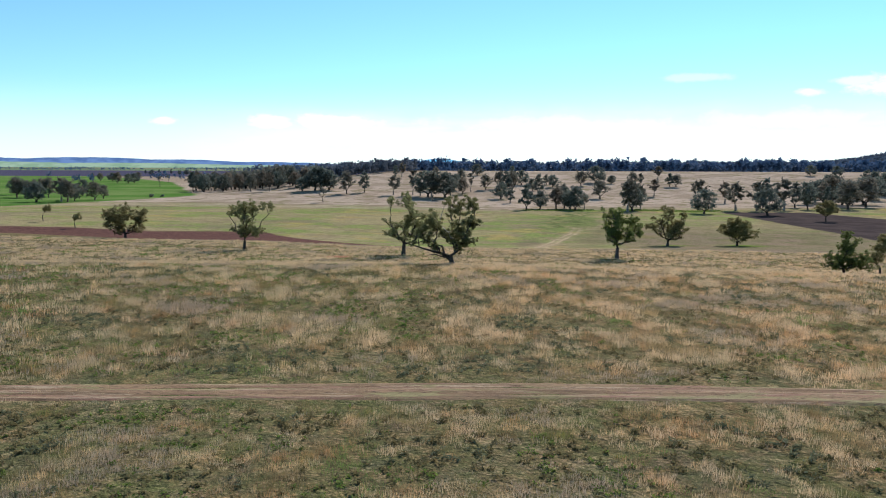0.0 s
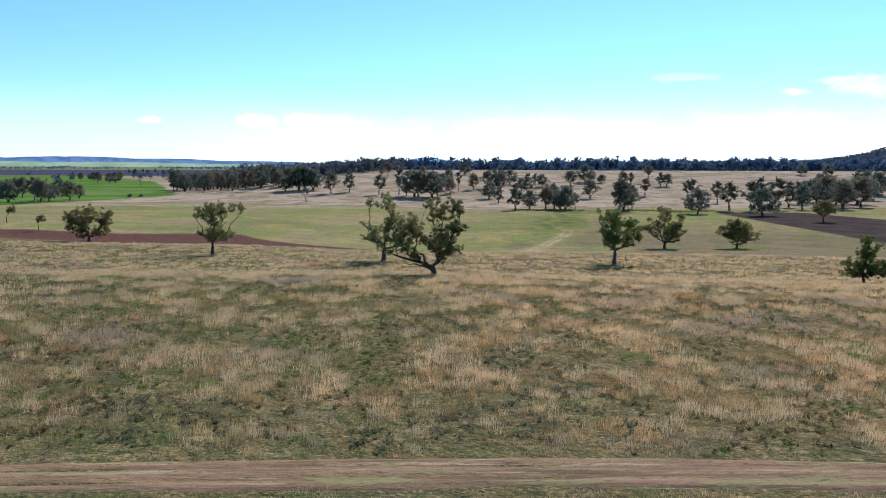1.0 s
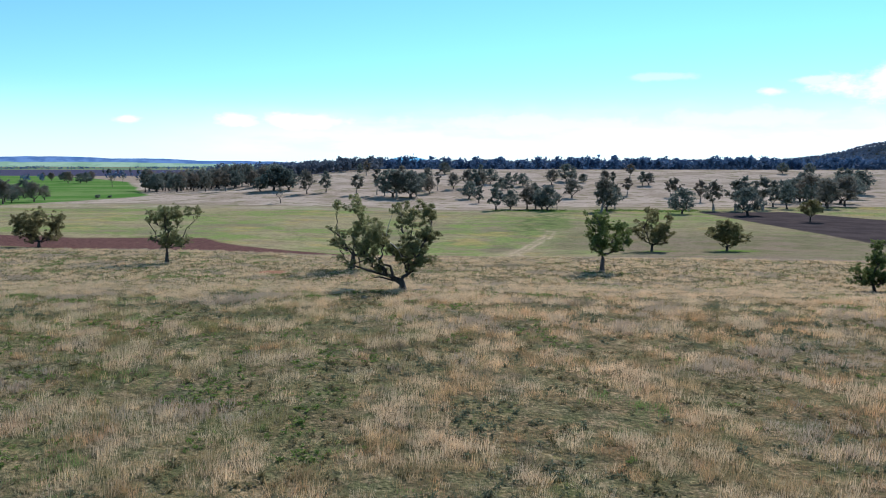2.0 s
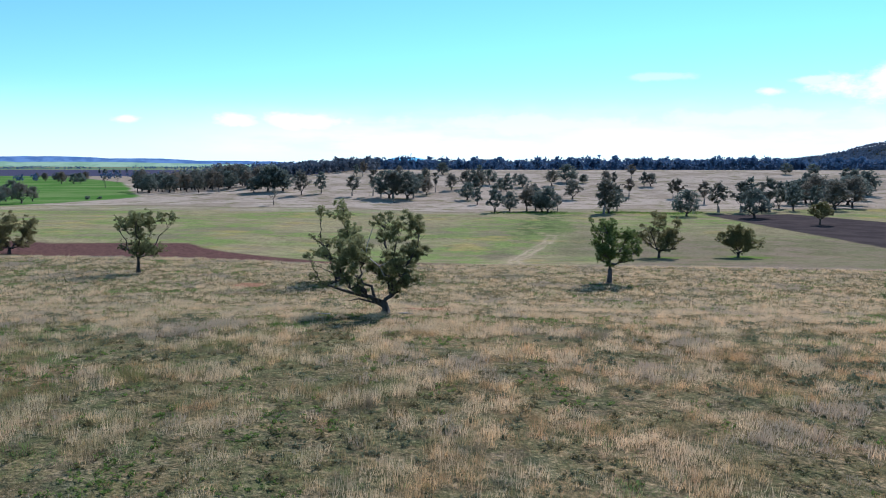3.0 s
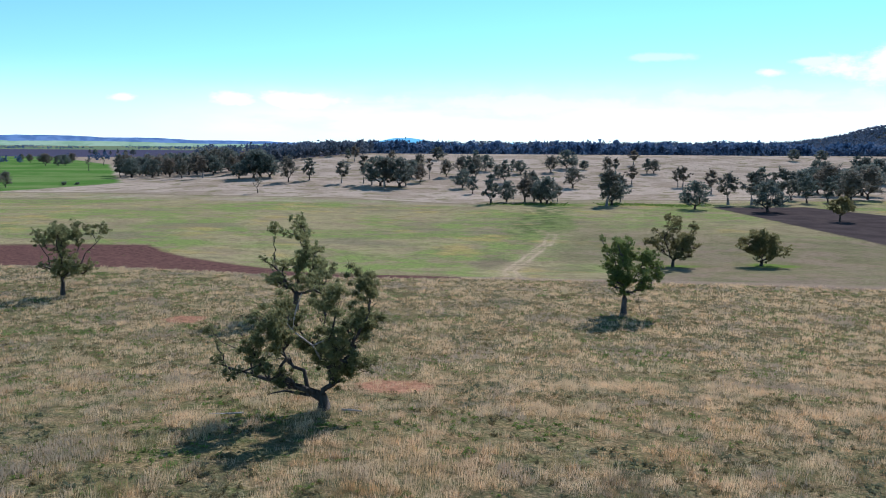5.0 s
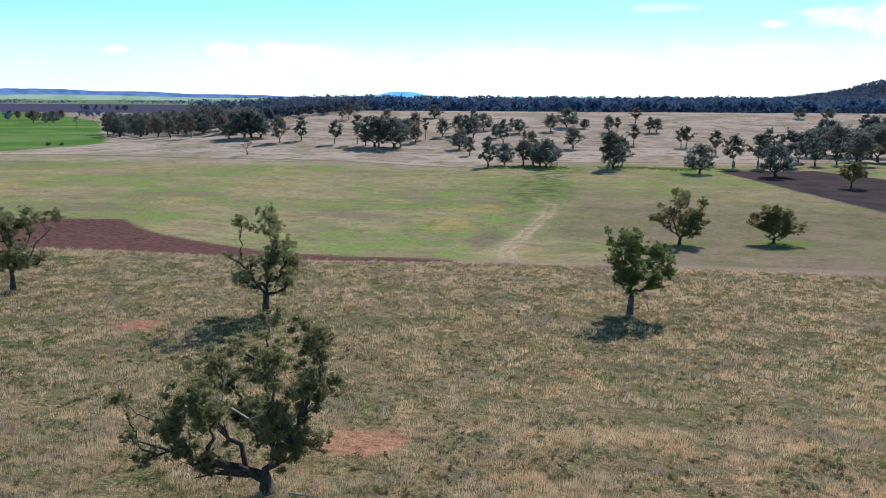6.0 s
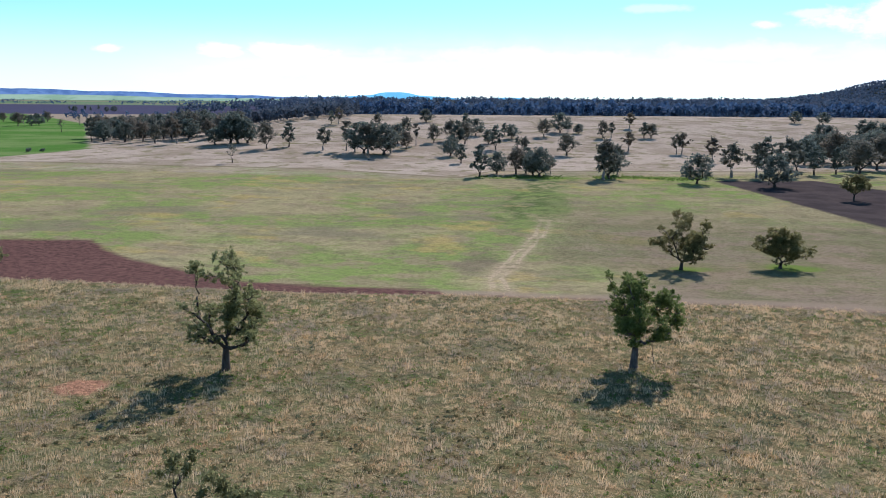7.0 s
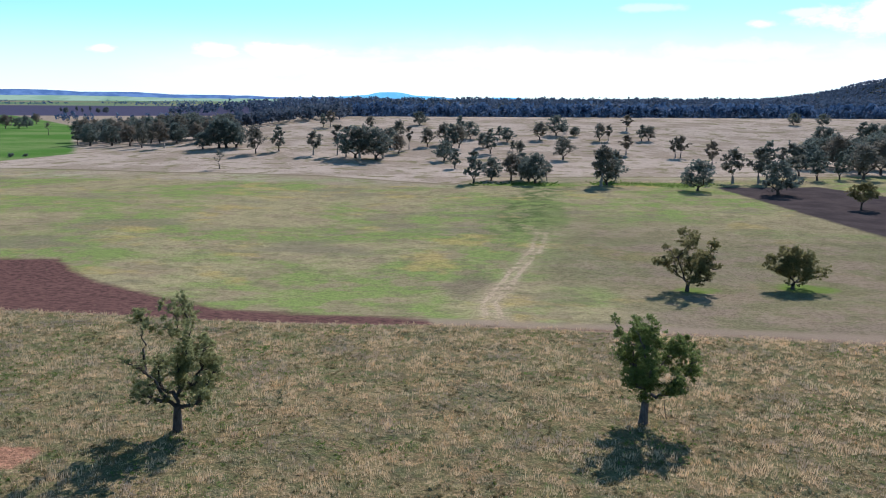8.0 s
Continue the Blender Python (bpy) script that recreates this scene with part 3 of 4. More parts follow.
def track_y(x):
    return 43.7 - 0.0009 * x * x * (abs(x) < 60) - 3.24 * (abs(x) >= 60) + 0.25 * math.sin(x * 0.09)


def dirt_track():
    """A farm track with two wheel ruts and ragged edges."""
    rng = random.Random(5)
    across = [-1.9, -1.5, -1.1, -0.75, -0.35, 0.0, 0.35, 0.75, 1.1, 1.5, 1.9]
    lift = [-0.2, 0.02, 0.04, -0.05, 0.02, 0.07, 0.02, -0.05, 0.04, 0.02, -0.2]
    verts, faces = [], []
    count = 260
    for i in range(count + 1):
        x = -130 + 260 * i / count
        for k, (a, h) in enumerate(zip(across, lift)):
            a = a + (rng.uniform(-0.16, 0.16) if abs(a) > 1.5 else rng.uniform(-0.05, 0.05))
            y = track_y(x) + a
            verts.append((x, y, float(land(x, y)) + h + 0.06 + rng.uniform(-0.015, 0.015)))
    n = len(across)
    for i in range(count):
        for k in range(n - 1):
            faces.append((i * n + k, (i + 1) * n + k, (i + 1) * n + k + 1, i * n + k + 1))
    ob = new("road", mesh_of("road", verts, faces, DIRT, True))
    tagged(ob, "pale brown dirt farm track with two worn wheel ruts", "dirt track", kind="structure")


dirt_track()


# ---- single paddock trees ----
gum_tree([(-3.7, 7.1, 1.4), (-4.7, 5.9, 0.9), (-2.3, 6.6, 0.8), (1.0, 9.5, 1.4), (-0.2, 9.9, 0.8), (2.6, 9.9, 1.1), (3.7, 9.4, 0.7), (-0.1, 7.8, 0.7), (3.0, 7.1, 1.3), (3.9, 6.8, 0.8), (1.7, 5.8, 1.3), (-0.8, 5.4, 1.0),
          (0.4, 4.4, 1.2), (-2.0, 5.0, 0.8), (2.1, 4.1, 1.1), (3.6, 4.0, 0.7), (-4.0, 4.2, 0.8), (-2.7, 3.2, 0.8), (1.0, 2.9, 0.8), (-7.4, 4.4, 0.6), (-6.3, 3.6, 0.6), (-5.0, 4.8, 0.6), (-8.1, 6.4, 0.45)],
         11, 0.40, 1.3, 52000, 0.25, 0.075, LEAF, BARK, "large old gum tree with low spreading limbs in dry grass", (1.6, 112.2), deep=0.5,
         extra=(("dead_branch", [[((0.2, -0.6, 3.6), 0.085), ((-0.6, -1.2, 5.4), 0.07), ((-2.0, -1.5, 6.6), 0.055), ((-1.8, -1.5, 7.8), 0.05), ((-1.2, -1.5, 9.6), 0.02)],
                                [((-0.6, -1.2, 5.4), 0.05), ((0.6, -1.6, 6.0), 0.04)], [((-2.0, -1.5, 6.6), 0.05), ((-2.4, -1.7, 7.3), 0.02)]], DEAD, "bleached leafless dead branch"),
                ("low_limb", [[((-0.2, 0, 0.9), 0.27), ((-1.6, -0.3, 1.9), 0.23), ((-4.2, -0.4, 2.6), 0.16), ((-6.0, -0.3, 3.2), 0.09), ((-8.2, -0.2, 3.9), 0.02)],
                              [((-5.2, -0.3, 2.9), 0.1), ((-5.4, -0.2, 4.3), 0.07), ((-6.0, -0.3, 6.2), 0.015)], [((-5.5, -0.2, 4.5), 0.05), ((-7.4, -0.2, 5.4), 0.025), ((-8.4, -0.1, 6.6), 0.01)],
                              [((-1.0, -0.3, 1.3), 0.13), ((-2.8, -1.0, 1.9), 0.08), ((-4.0, -1.2, 1.7), 0.025)]], BARK, "dark low limb reaching sideways")))
gum_tree([(0.3, 14.1, 0.9), (1.6, 13.8, 0.5), (-2.8, 12.8, 0.9), (-1.3, 12.4, 0.8), (0.8, 12.3, 1.3), (2.0, 11.9, 0.7), (2.6, 9.9, 1.0), (3.9, 9.5, 0.8), (1.4, 8.9, 1.2), (-4.6, 8.3, 0.7), (-3.1, 7.7, 0.7), (-1.8, 7.0, 1.2),
          (-2.4, 5.3, 1.2), (-4.5, 4.9, 0.7), (0.8, 7.1, 1.3), (2.8, 7.1, 1.5), (4.2, 6.4, 0.9), (1.9, 4.7, 1.5), (3.6, 5.0, 1.1), (0.3, 4.8, 0.9), (2.5, 3.3, 0.6), (-0.9, 4.1, 0.8)],
         12, 0.42, 2.9, 30000, 0.30, 0.10, LEAF, BARK, "tall slender gum tree with an open layered crown", (-9.3, 167.4), deep=0.7)
gum_tree([(-1.5, 11.3, 1.0), (-0.1, 11.6, 1.0), (1.3, 11.8, 1.1), (2.7, 11.7, 0.8), (-3.0, 10.0, 0.9), (-4.1, 9.5, 0.7), (-1.1, 9.8, 1.2), (0.7, 10.3, 1.5), (2.9, 10.4, 1.1), (4.4, 10.9, 1.0), (5.8, 11.7, 0.8), (6.7, 11.0, 0.9),
          (7.5, 10.4, 0.5), (-0.3, 8.6, 1.2), (1.5, 8.9, 1.0), (-0.6, 6.2, 0.9), (1.0, 6.6, 1.0), (3.0, 6.6, 1.0), (-3.0, 5.3, 0.7), (-1.5, 5.1, 0.9), (0.2, 4.7, 1.3), (2.1, 5.1, 1.3), (3.9, 5.1, 1.2), (2.3, 3.7, 0.9)],
         13, 0.36, 2.4, 29000, 0.32, 0.11, LEAF, BARK, "gum tree with uneven tiers of dark leaves", (-51.4, 183.5), deep=0.7)
gum_tree([(-3.3, 11.6, 0.6), (-1.8, 11.4, 0.7), (-0.4, 10.3, 1.4), (0.7, 11.0, 0.9), (-2.8, 9.9, 0.8), (-2.3, 8.4, 0.9), (0.1, 8.4, 1.5), (1.6, 9.0, 1.1), (3.3, 9.0, 1.2), (4.3, 9.5, 0.7), (5.2, 7.6, 1.0), (3.4, 6.8, 1.4),
          (5.0, 6.1, 1.1), (1.7, 6.4, 1.4), (-0.5, 6.5, 1.6), (-2.3, 5.9, 1.1), (-2.5, 7.2, 0.9), (0.0, 4.7, 1.3), (1.7, 4.9, 1.1), (3.4, 4.6, 0.8), (-1.5, 4.3, 0.9)],
         14, 0.44, 2.6, 36000, 0.30, 0.10, LEAF_FRESH, BARK_GREY, "leafy green gum tree with a grey forked trunk", (41.4, 168.9), deep=0.8)
gum_tree([(-0.5, 12.5, 1.3), (-2.3, 11.6, 0.8), (1.1, 11.9, 1.1), (3.9, 10.7, 1.3), (5.4, 10.1, 0.8), (-3.9, 8.9, 1.0), (-2.1, 8.5, 1.0), (0.9, 9.5, 1.8), (2.9, 7.6, 1.7), (5.4, 7.0, 1.6), (6.2, 5.7, 0.8), (-1.3, 6.4, 1.4),
          (1.2, 5.7, 2.2), (-5.0, 6.5, 1.3), (-6.9, 6.6, 1.0), (-4.1, 5.0, 1.0), (-1.1, 4.0, 1.2), (0.4, 3.3, 1.4), (3.2, 3.9, 1.2), (4.1, 3.0, 0.6)],
         15, 0.40, 1.9, 24000, 0.42, 0.15, LEAF_OLIVE, BARK, "tall gum tree with a lopsided crown on the green flat", (75.9, 242.2), deep=0.8)
gum_tree([(-0.6, 8.2, 1.6), (1.5, 7.5, 1.6), (-2.4, 7.6, 1.5), (-4.2, 6.2, 1.5), (-5.8, 5.4, 1.0), (3.5, 6.8, 1.4), (5.0, 5.0, 1.2), (5.6, 3.6, 0.7), (-1.0, 5.6, 2.1), (1.8, 5.0, 2.1), (-2.7, 4.4, 1.6), (3.9, 3.2, 1.2),
          (1.4, 2.8, 1.4), (-0.7, 3.1, 1.1), (-3.5, 2.5, 0.6), (3.3, 2.0, 0.9)],
         16, 0.34, 1.6, 24000, 0.42, 0.15, LEAF_OLIVE, BARK, "small round-headed gum tree standing on green grass", (99.9, 243.2), deep=0.9)
gum_tree([(-1.4, 9.2, 1.8), (0.5, 8.9, 1.5), (-4.6, 8.0, 1.5), (-5.9, 7.5, 1.0), (-3.2, 6.5, 2.2), (0.9, 6.5, 2.2), (3.4, 8.0, 1.8), (5.9, 8.0, 1.3), (5.0, 6.3, 1.7), (-4.2, 4.0, 1.5), (-1.7, 3.7, 1.8), (2.4, 4.4, 1.8),
          (4.8, 3.2, 1.3), (5.7, 2.4, 0.8), (-0.2, 2.6, 1.3)],
         17, 0.42, 1.6, 20000, 0.44, 0.16, LEAF_OLIVE, BARK, "broad spreading gum tree at the paddock edge", (-104.9, 234.5), deep=0.8)
gum_tree([(0.1, 7.7, 0.9), (-1.0, 6.8, 0.7), (1.1, 7.3, 0.9), (2.1, 6.2, 0.7), (-0.4, 5.7, 1.1), (1.3, 5.2, 1.3), (0.8, 3.3, 1.4), (2.8, 3.7, 1.1), (2.4, 2.2, 1.2), (0.5, 1.8, 1.0), (3.9, 2.7, 0.9), (3.9, 1.5, 0.7),
          (-2.3, 3.7, 0.9), (-2.7, 2.7, 0.8), (-1.2, 3.3, 0.8), (-3.6, 1.8, 0.6), (-2.1, 1.7, 0.9), (-0.9, 2.1, 0.8)],
         18, 0.26, 1.1, 24000, 0.28, 0.10, LEAF_FRESH, BARK, "dense dark native pine with foliage near the ground", (78.4, 137.6), deep=0.6)
gum_tree([(0.0, 7.4, 1.2), (-1.4, 6.0, 1.3), (1.6, 5.6, 1.4), (0.2, 4.2, 1.4), (-1.6, 3.6, 1.1)],
         19, 0.2, 1.6, 9000, 0.32, 0.11, LEAF_OLIVE, BARK, "thin olive gum tree behind a dark pine", (88.6, 143.0))
gum_tree([(1.0, 4.8, 1.0), (1.7, 3.9, 1.0), (0.3, 4.0, 0.9)], 20, 0.15, 2.0, 3000, 0.34, 0.13, LEAF_OLIVE, BARK, "small leaning gum sapling beside turned soil", (-141.5, 274.0))
gum_tree([(2.0, 6.0, 1.2), (3.0, 5.0, 1.2), (1.2, 5.2, 1.0)], 21, 0.16, 2.4, 3000, 0.36, 0.13, LEAF_OLIVE, BARK, "small leaning gum sapling on the green flat", (-171.5, 306.0))
gum_tree([(0, 8.6, 2.0), (-2.6, 7.8, 1.8), (2.8, 7.8, 1.8), (-4.0, 5.8, 1.6), (4.2, 5.6, 1.7), (0.3, 6.0, 2.0), (-1.6, 4.4, 1.5), (2.0, 4.2, 1.5)], 22, 0.32, 2.2, 10000, 0.5, 0.19, LEAF_OLIVE, BARK, "round gum tree standing in dark fallow soil", (189.7, 358.2), deep=0.9)


# ---- trees of the ridge, the creek line and the crop: a few grown kinds, set out many times ----
def kind_of_tree(wide, low, n, seed, trunk_r, fork, count, leaf, bark, label, ragged=0.25, size=0.76):
    """A far tree 12.2 m tall: lobes on the skin of an uneven dome that reaches down to low."""
    rng = np.random.default_rng(seed)
    lobes = []
    for k in range(n):
        h = ((k + 0.5) / n) ** 0.85
        z = low + (11.6 - low) * h
        out = wide * 0.5 * math.sqrt(max(0.04, 1 - max(0.0, h - 0.25) ** 2 / 0.58)) * (0.72 + 0.28 * min(1, h * 4)) * rng.uniform(1 - ragged, 1.0)
        a = k * 2.4 + rng.uniform(-0.5, 0.5)
        r = wide * rng.uniform(0.13, 0.22)
        lobes.append((math.cos(a) * max(0.0, out - r), math.sin(a) * max(0.0, out - r), z - r * 0.5 * h, r))
    return gum_tree(lobes, seed, trunk_r, fork, count, size, size * 0.45, leaf, bark, label, (0.0, 650.0), sides=4, split=False)


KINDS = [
    kind_of_tree(11.0, 3.4, 13, 31, 0.36, 1.8, 2300, LEAF_DULL_HAZED, BARK, "spreading dull green gum tree on a dry slope"),
    kind_of_tree(7.0, 2.6, 11, 32, 0.3, 1.6, 1800, LEAF_HILL_HAZED, BARK, "upright narrow gum tree with a dense crown"),
    kind_of_tree(9.6, 4.6, 9, 33, 0.32, 2.4, 1500, LEAF_DULL_HAZED, BARK_PALE, "open gum tree with a pale trunk and tufted crown", 0.5),
    kind_of_tree(12.6, 2.4, 16, 34, 0.42, 1.4, 2900, LEAF_HILL_HAZED, BARK, "broad dense dark gum tree with a full crown"),
    kind_of_tree(5.6, 5.0, 7, 35, 0.24, 2.8, 900, LEAF_DULL_HAZED, BARK_PALE, "thin pale-stemmed gum tree with sparse leaves", 0.5),
    kind_of_tree(5.2, 1.6, 11, 36, 0.26, 1.2, 1800, LEAF_HILL_HAZED, BARK, "dark native pine with a pointed crown", 0.1),
    kind_of_tree(8.6, 6.0, 8, 37, 0.3, 3.0, 330, LEAF_DULL_HAZED, BARK, "nearly leafless grey tree with bare branches", 0.4),
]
USED = set()
SHUFFLE = random.Random(77)


def set_out(places, group, picks):
    """Stands trees at (x, y, height), of the kinds in picks."""
    for x, y, tall in places:
        which = SHUFFLE.choice(picks)
        m = pose(x, y, float(land(x, y)) - 0.1, 0, 0, SHUFFLE.uniform(0, 360))
        tall = tall * 1.14
        wide = tall / 12.2 * SHUFFLE.uniform(1.05, 1.4)
        m = m @ Matrix.Diagonal((wide, wide, tall / 12.2, 1))
        tree = KINDS[which]
        if which in USED:
            tree = copy_thing(KINDS[which], m @ Matrix.Diagonal([1 / v for v in FIRST_SCALE[which]] + [1]))
        else:
            tree.matrix_basis = m
            USED.add(which)
            FIRST_SCALE[which] = (wide, wide, tall / 12.2)
        tagged(tree, group=group)


FIRST_SCALE = {}
set_out([(-243, 698, 18), (-255, 741, 18), (-238, 710, 15.7), (-236, 731, 14.9), (-226, 733, 14.4), (-250, 790, 16.7), (-220, 745, 17.1), (-229, 788, 18), (-167, 622, 12.8), (-174, 664, 13.8), (-220, 801, 18), (-148, 611, 14.5), (-224, 847, 18), (-152, 661, 18), (-173, 708, 18), (-209, 882, 18), (-157, 722, 17.6), (-117, 593, 9.9), (-107, 596, 18), (-102, 595, 17.5), (-95, 594, 15.2), (-77, 566, 15.8), (-64, 576, 14.7)], "trees along the ridge's western flank", [0, 0, 1, 3, 3, 2])
set_out([(-40, 561, 14.0), (-25, 562, 18.0), (-19, 555, 17.7), (-13, 551, 18), (-10, 544, 18), (0, 545, 18), (4, 553, 14.2), (14, 573, 11.1), (21, 592, 14.2), (-42, 703, 13.0), (-48, 706, 10.3), (14, 645, 11.9), (-9, 690, 10.0), (32, 726, 10.7), (8, 598, 12.4), (-9, 596, 14.3)], "trees on the pale knoll", [0, 1, 2, 2, 3, 4])
set_out([(34, 606, 11.9), (42, 544, 11.5), (50, 595, 15.9), (46, 617, 13.7), (56, 603, 14.2), (46, 510, 10.4), (50, 442, 14.4), (75, 579, 15.1), (73, 605, 9.5), (60, 454, 10.7), (70, 454, 12.4), (76, 459, 12.6), (80, 442, 13.4), (78, 449, 10.6), (88, 454, 9.1), (91, 652, 8.7), (94, 633, 10.0), (94, 574, 8.6), (92, 591, 7.0), (121, 647, 12.0), (139, 672, 14.4), (119, 556, 13.0), (153, 667, 7.1), (150, 685, 5.5), (62, 671, 13.4), (68, 647, 12.0)], "trees down the middle of the ridge", [0, 1, 1, 2, 3, 3])
set_out([(109, 430, 18), (113, 435, 15.7), (123, 454, 13.7), (168, 582, 12.7), (167, 646, 12.1), (174, 647, 11.3), (206, 704, 12.4), (201, 650, 11.3), (207, 651, 10.1), (198, 571, 12.8), (202, 572, 13.6), (202, 522, 14.6), (178, 442, 15.8), (191, 442, 16.4), (204, 459, 18), (179, 400, 13.6), (211, 449, 18), (230, 475, 15.3)], "trees at the eastern foot of the ridge", [0, 1, 2, 2, 3])
set_out([(228, 454, 13.9), (243, 459, 13.5), (378, 754, 10.4), (402, 748, 10.4), (256, 459, 16.5), (255, 512, 14.7), (280, 548, 14.5), (277, 530, 16.4), (274, 512, 18), (281, 512, 15.5), (268, 481, 16.2), (296, 512, 18), (280, 481, 18), (296, 580, 12.8), (314, 582, 14.9), (319, 567, 14.1), (336, 568, 17.2), (372, 630, 18), (370, 638, 18), (374, 617, 18), (337, 639, 13.9), (341, 634, 13.8)], "trees of the eastern wood", [0, 1, 3, 3, 3])
set_out([(-341, 575, 14.4), (-335, 576, 12.6), (-289, 510, 12.8), (-317, 577, 14.5), (-276, 519, 15.9), (-268, 512, 14.4), (-284, 561, 9.7), (-260, 536, 12.6), (-266, 562, 9.7)], "trees in the green crop", [0, 0, 2, 3])
set_out([(-327, 573, 12.5), (-335, 602, 13.5), (-281, 538, 11.5), (-272, 530, 11.0), (-302, 602, 13.0), (-369, 622, 14.0), (-444, 981, 13.9), (-429, 982, 11.9), (-428, 998, 12.8)], "trees in the green crop", [0, 3])
set_out([(-230, 690, 15), (-212, 702, 16), (-205, 668, 14), (-190, 690, 16), (-185, 650, 14), (-178, 695, 16), (-165, 655, 15), (-160, 690, 16), (-148, 640, 14), (-140, 665, 16), (-130, 628, 13), (-124, 645, 15)], "trees along the ridge's western flank", [0, 3, 3])
set_out([(-550, 1131, 11.2), (-523, 1100, 11.2), (-497, 1084, 12.3), (-481, 1068, 10.8), (-495, 1131, 10.6), (-472, 1114, 12.4)], "trees beyond the green crop", [0, 2, 3])
set_out([(-735, 1782, 9.9), (-668, 1653, 11.6), (-714, 1814, 10.8), (-656, 1703, 9.5), (-684, 1814, 11.8), (-619, 1693, 9.9), (-601, 1688, 11.6)], "trees beyond the green crop", [0, 1, 3])
set_out([(-308, 897, 13.2), (-307, 919, 12.5), (-296, 911, 12.1), (-299, 944, 12.8), (-297, 976, 13.0), (-298, 1021, 13.2), (-287, 1006, 12.8), (-279, 1018, 13.0), (-270, 1028, 12.3), (-285, 1115, 14.3), (-277, 1142, 13.0)], "trees along the ridge's western flank", [0, 1, 3])
fill = [(-120 - 125 * SHUFFLE.random(), SHUFFLE.uniform(15, 105)) for k in range(26)]
set_out([(x, 645 - 0.55 * (x + 120) + up_slope, SHUFFLE.uniform(12, 16)) for x, up_slope in fill], "trees along the ridge's western flank", [0, 1, 3, 3])
set_out([(149, 414, 12.8)], "trees at the eastern foot of the ridge", [3])
set_out([(-85, 503, 9.7)], "lone bare trees", [6])
set_out([(-332, 843, 12.0), (-389, 1018, 10.0), (-9, 520, 4.0)], "lone bare trees", [6])
set_out([(152, 668, 6.5), (150, 690, 5.0)], "trees down the middle of the ridge", [5])


# ---- far woods: stuff that nobody could count ----
def far_wood(name, label, places, seed, tufts=34, coarse=1.0):
    """Many small far crowns in one mesh; places: (x, y, height) arrays."""
    rng = np.random.default_rng(seed)
    x, y, tall = places
    base = np.stack((x, y, land(x, y)), 1)
    n = len(x)
    way = rng.normal(size=(n, tufts, 3))
    way /= np.linalg.norm(way, axis=2)[:, :, None]
    reach = rng.random((n, tufts, 1)) ** 0.4
    wide = (tall * rng.uniform(0.28, 0.45, n))[:, None, None]
    spot = base[:, None, :] + way * reach * np.concatenate((wide, wide, (tall * 0.42)[:, None, None]), 2) + np.array((0, 0, 1.0)) * (tall * 0.58)[:, None, None]
    along = rng.normal(size=spot.shape)
    along /= np.linalg.norm(along, axis=2)[:, :, None]
    side = np.cross(along, rng.normal(size=spot.shape))
    side /= np.linalg.norm(side, axis=2)[:, :, None]
    size = (tall[:, None, None] * 0.12 * coarse) * rng.uniform(0.6, 1.4, (n, tufts, 1))
    verts = np.stack((spot - along * size + side * size, spot - along * size - side * size, spot + along * size), 2).reshape(-1, 3)
    ob = new(name, mesh_of(name, verts, np.arange(len(verts)).reshape(-1, 3), LEAF_FAR_HAZED))
    return tagged(ob, label, "woodland", kind="stuff")


def sown(rng, count, x0, x1, y0, y1, tall0, tall1, clump=0.0, size=0.01):
    x, y = rng.uniform(x0, x1, count), rng.uniform(y0, y1, count)
    keep = np.array([noise.noise((a * size, b * size, 3.3)) > clump for a, b in zip(x, y)]) if clump > -1 else np.full(count, True)
    return x[keep], y[keep], rng.uniform(tall0, tall1, int(keep.sum()))


sow = np.random.default_rng(8)
x, y, tall = sown(sow, 620, -330, -35, 700, 930, 10, 15, -2)
keep = (y > 735 + 0.22 * (x + 120)) & (x > 14 - 0.345 * (y - 95))
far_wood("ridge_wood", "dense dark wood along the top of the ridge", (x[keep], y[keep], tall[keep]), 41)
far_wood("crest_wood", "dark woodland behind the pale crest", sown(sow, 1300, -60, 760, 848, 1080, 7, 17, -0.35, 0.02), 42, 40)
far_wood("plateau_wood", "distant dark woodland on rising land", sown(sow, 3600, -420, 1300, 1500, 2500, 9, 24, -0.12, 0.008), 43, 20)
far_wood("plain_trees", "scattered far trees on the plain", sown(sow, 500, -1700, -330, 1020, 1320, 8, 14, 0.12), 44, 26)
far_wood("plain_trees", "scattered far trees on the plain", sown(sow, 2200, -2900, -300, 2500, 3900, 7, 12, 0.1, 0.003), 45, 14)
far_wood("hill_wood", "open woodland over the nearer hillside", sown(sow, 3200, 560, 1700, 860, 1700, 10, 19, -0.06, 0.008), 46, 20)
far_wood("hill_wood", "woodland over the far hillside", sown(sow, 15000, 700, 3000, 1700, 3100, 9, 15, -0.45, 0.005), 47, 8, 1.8)


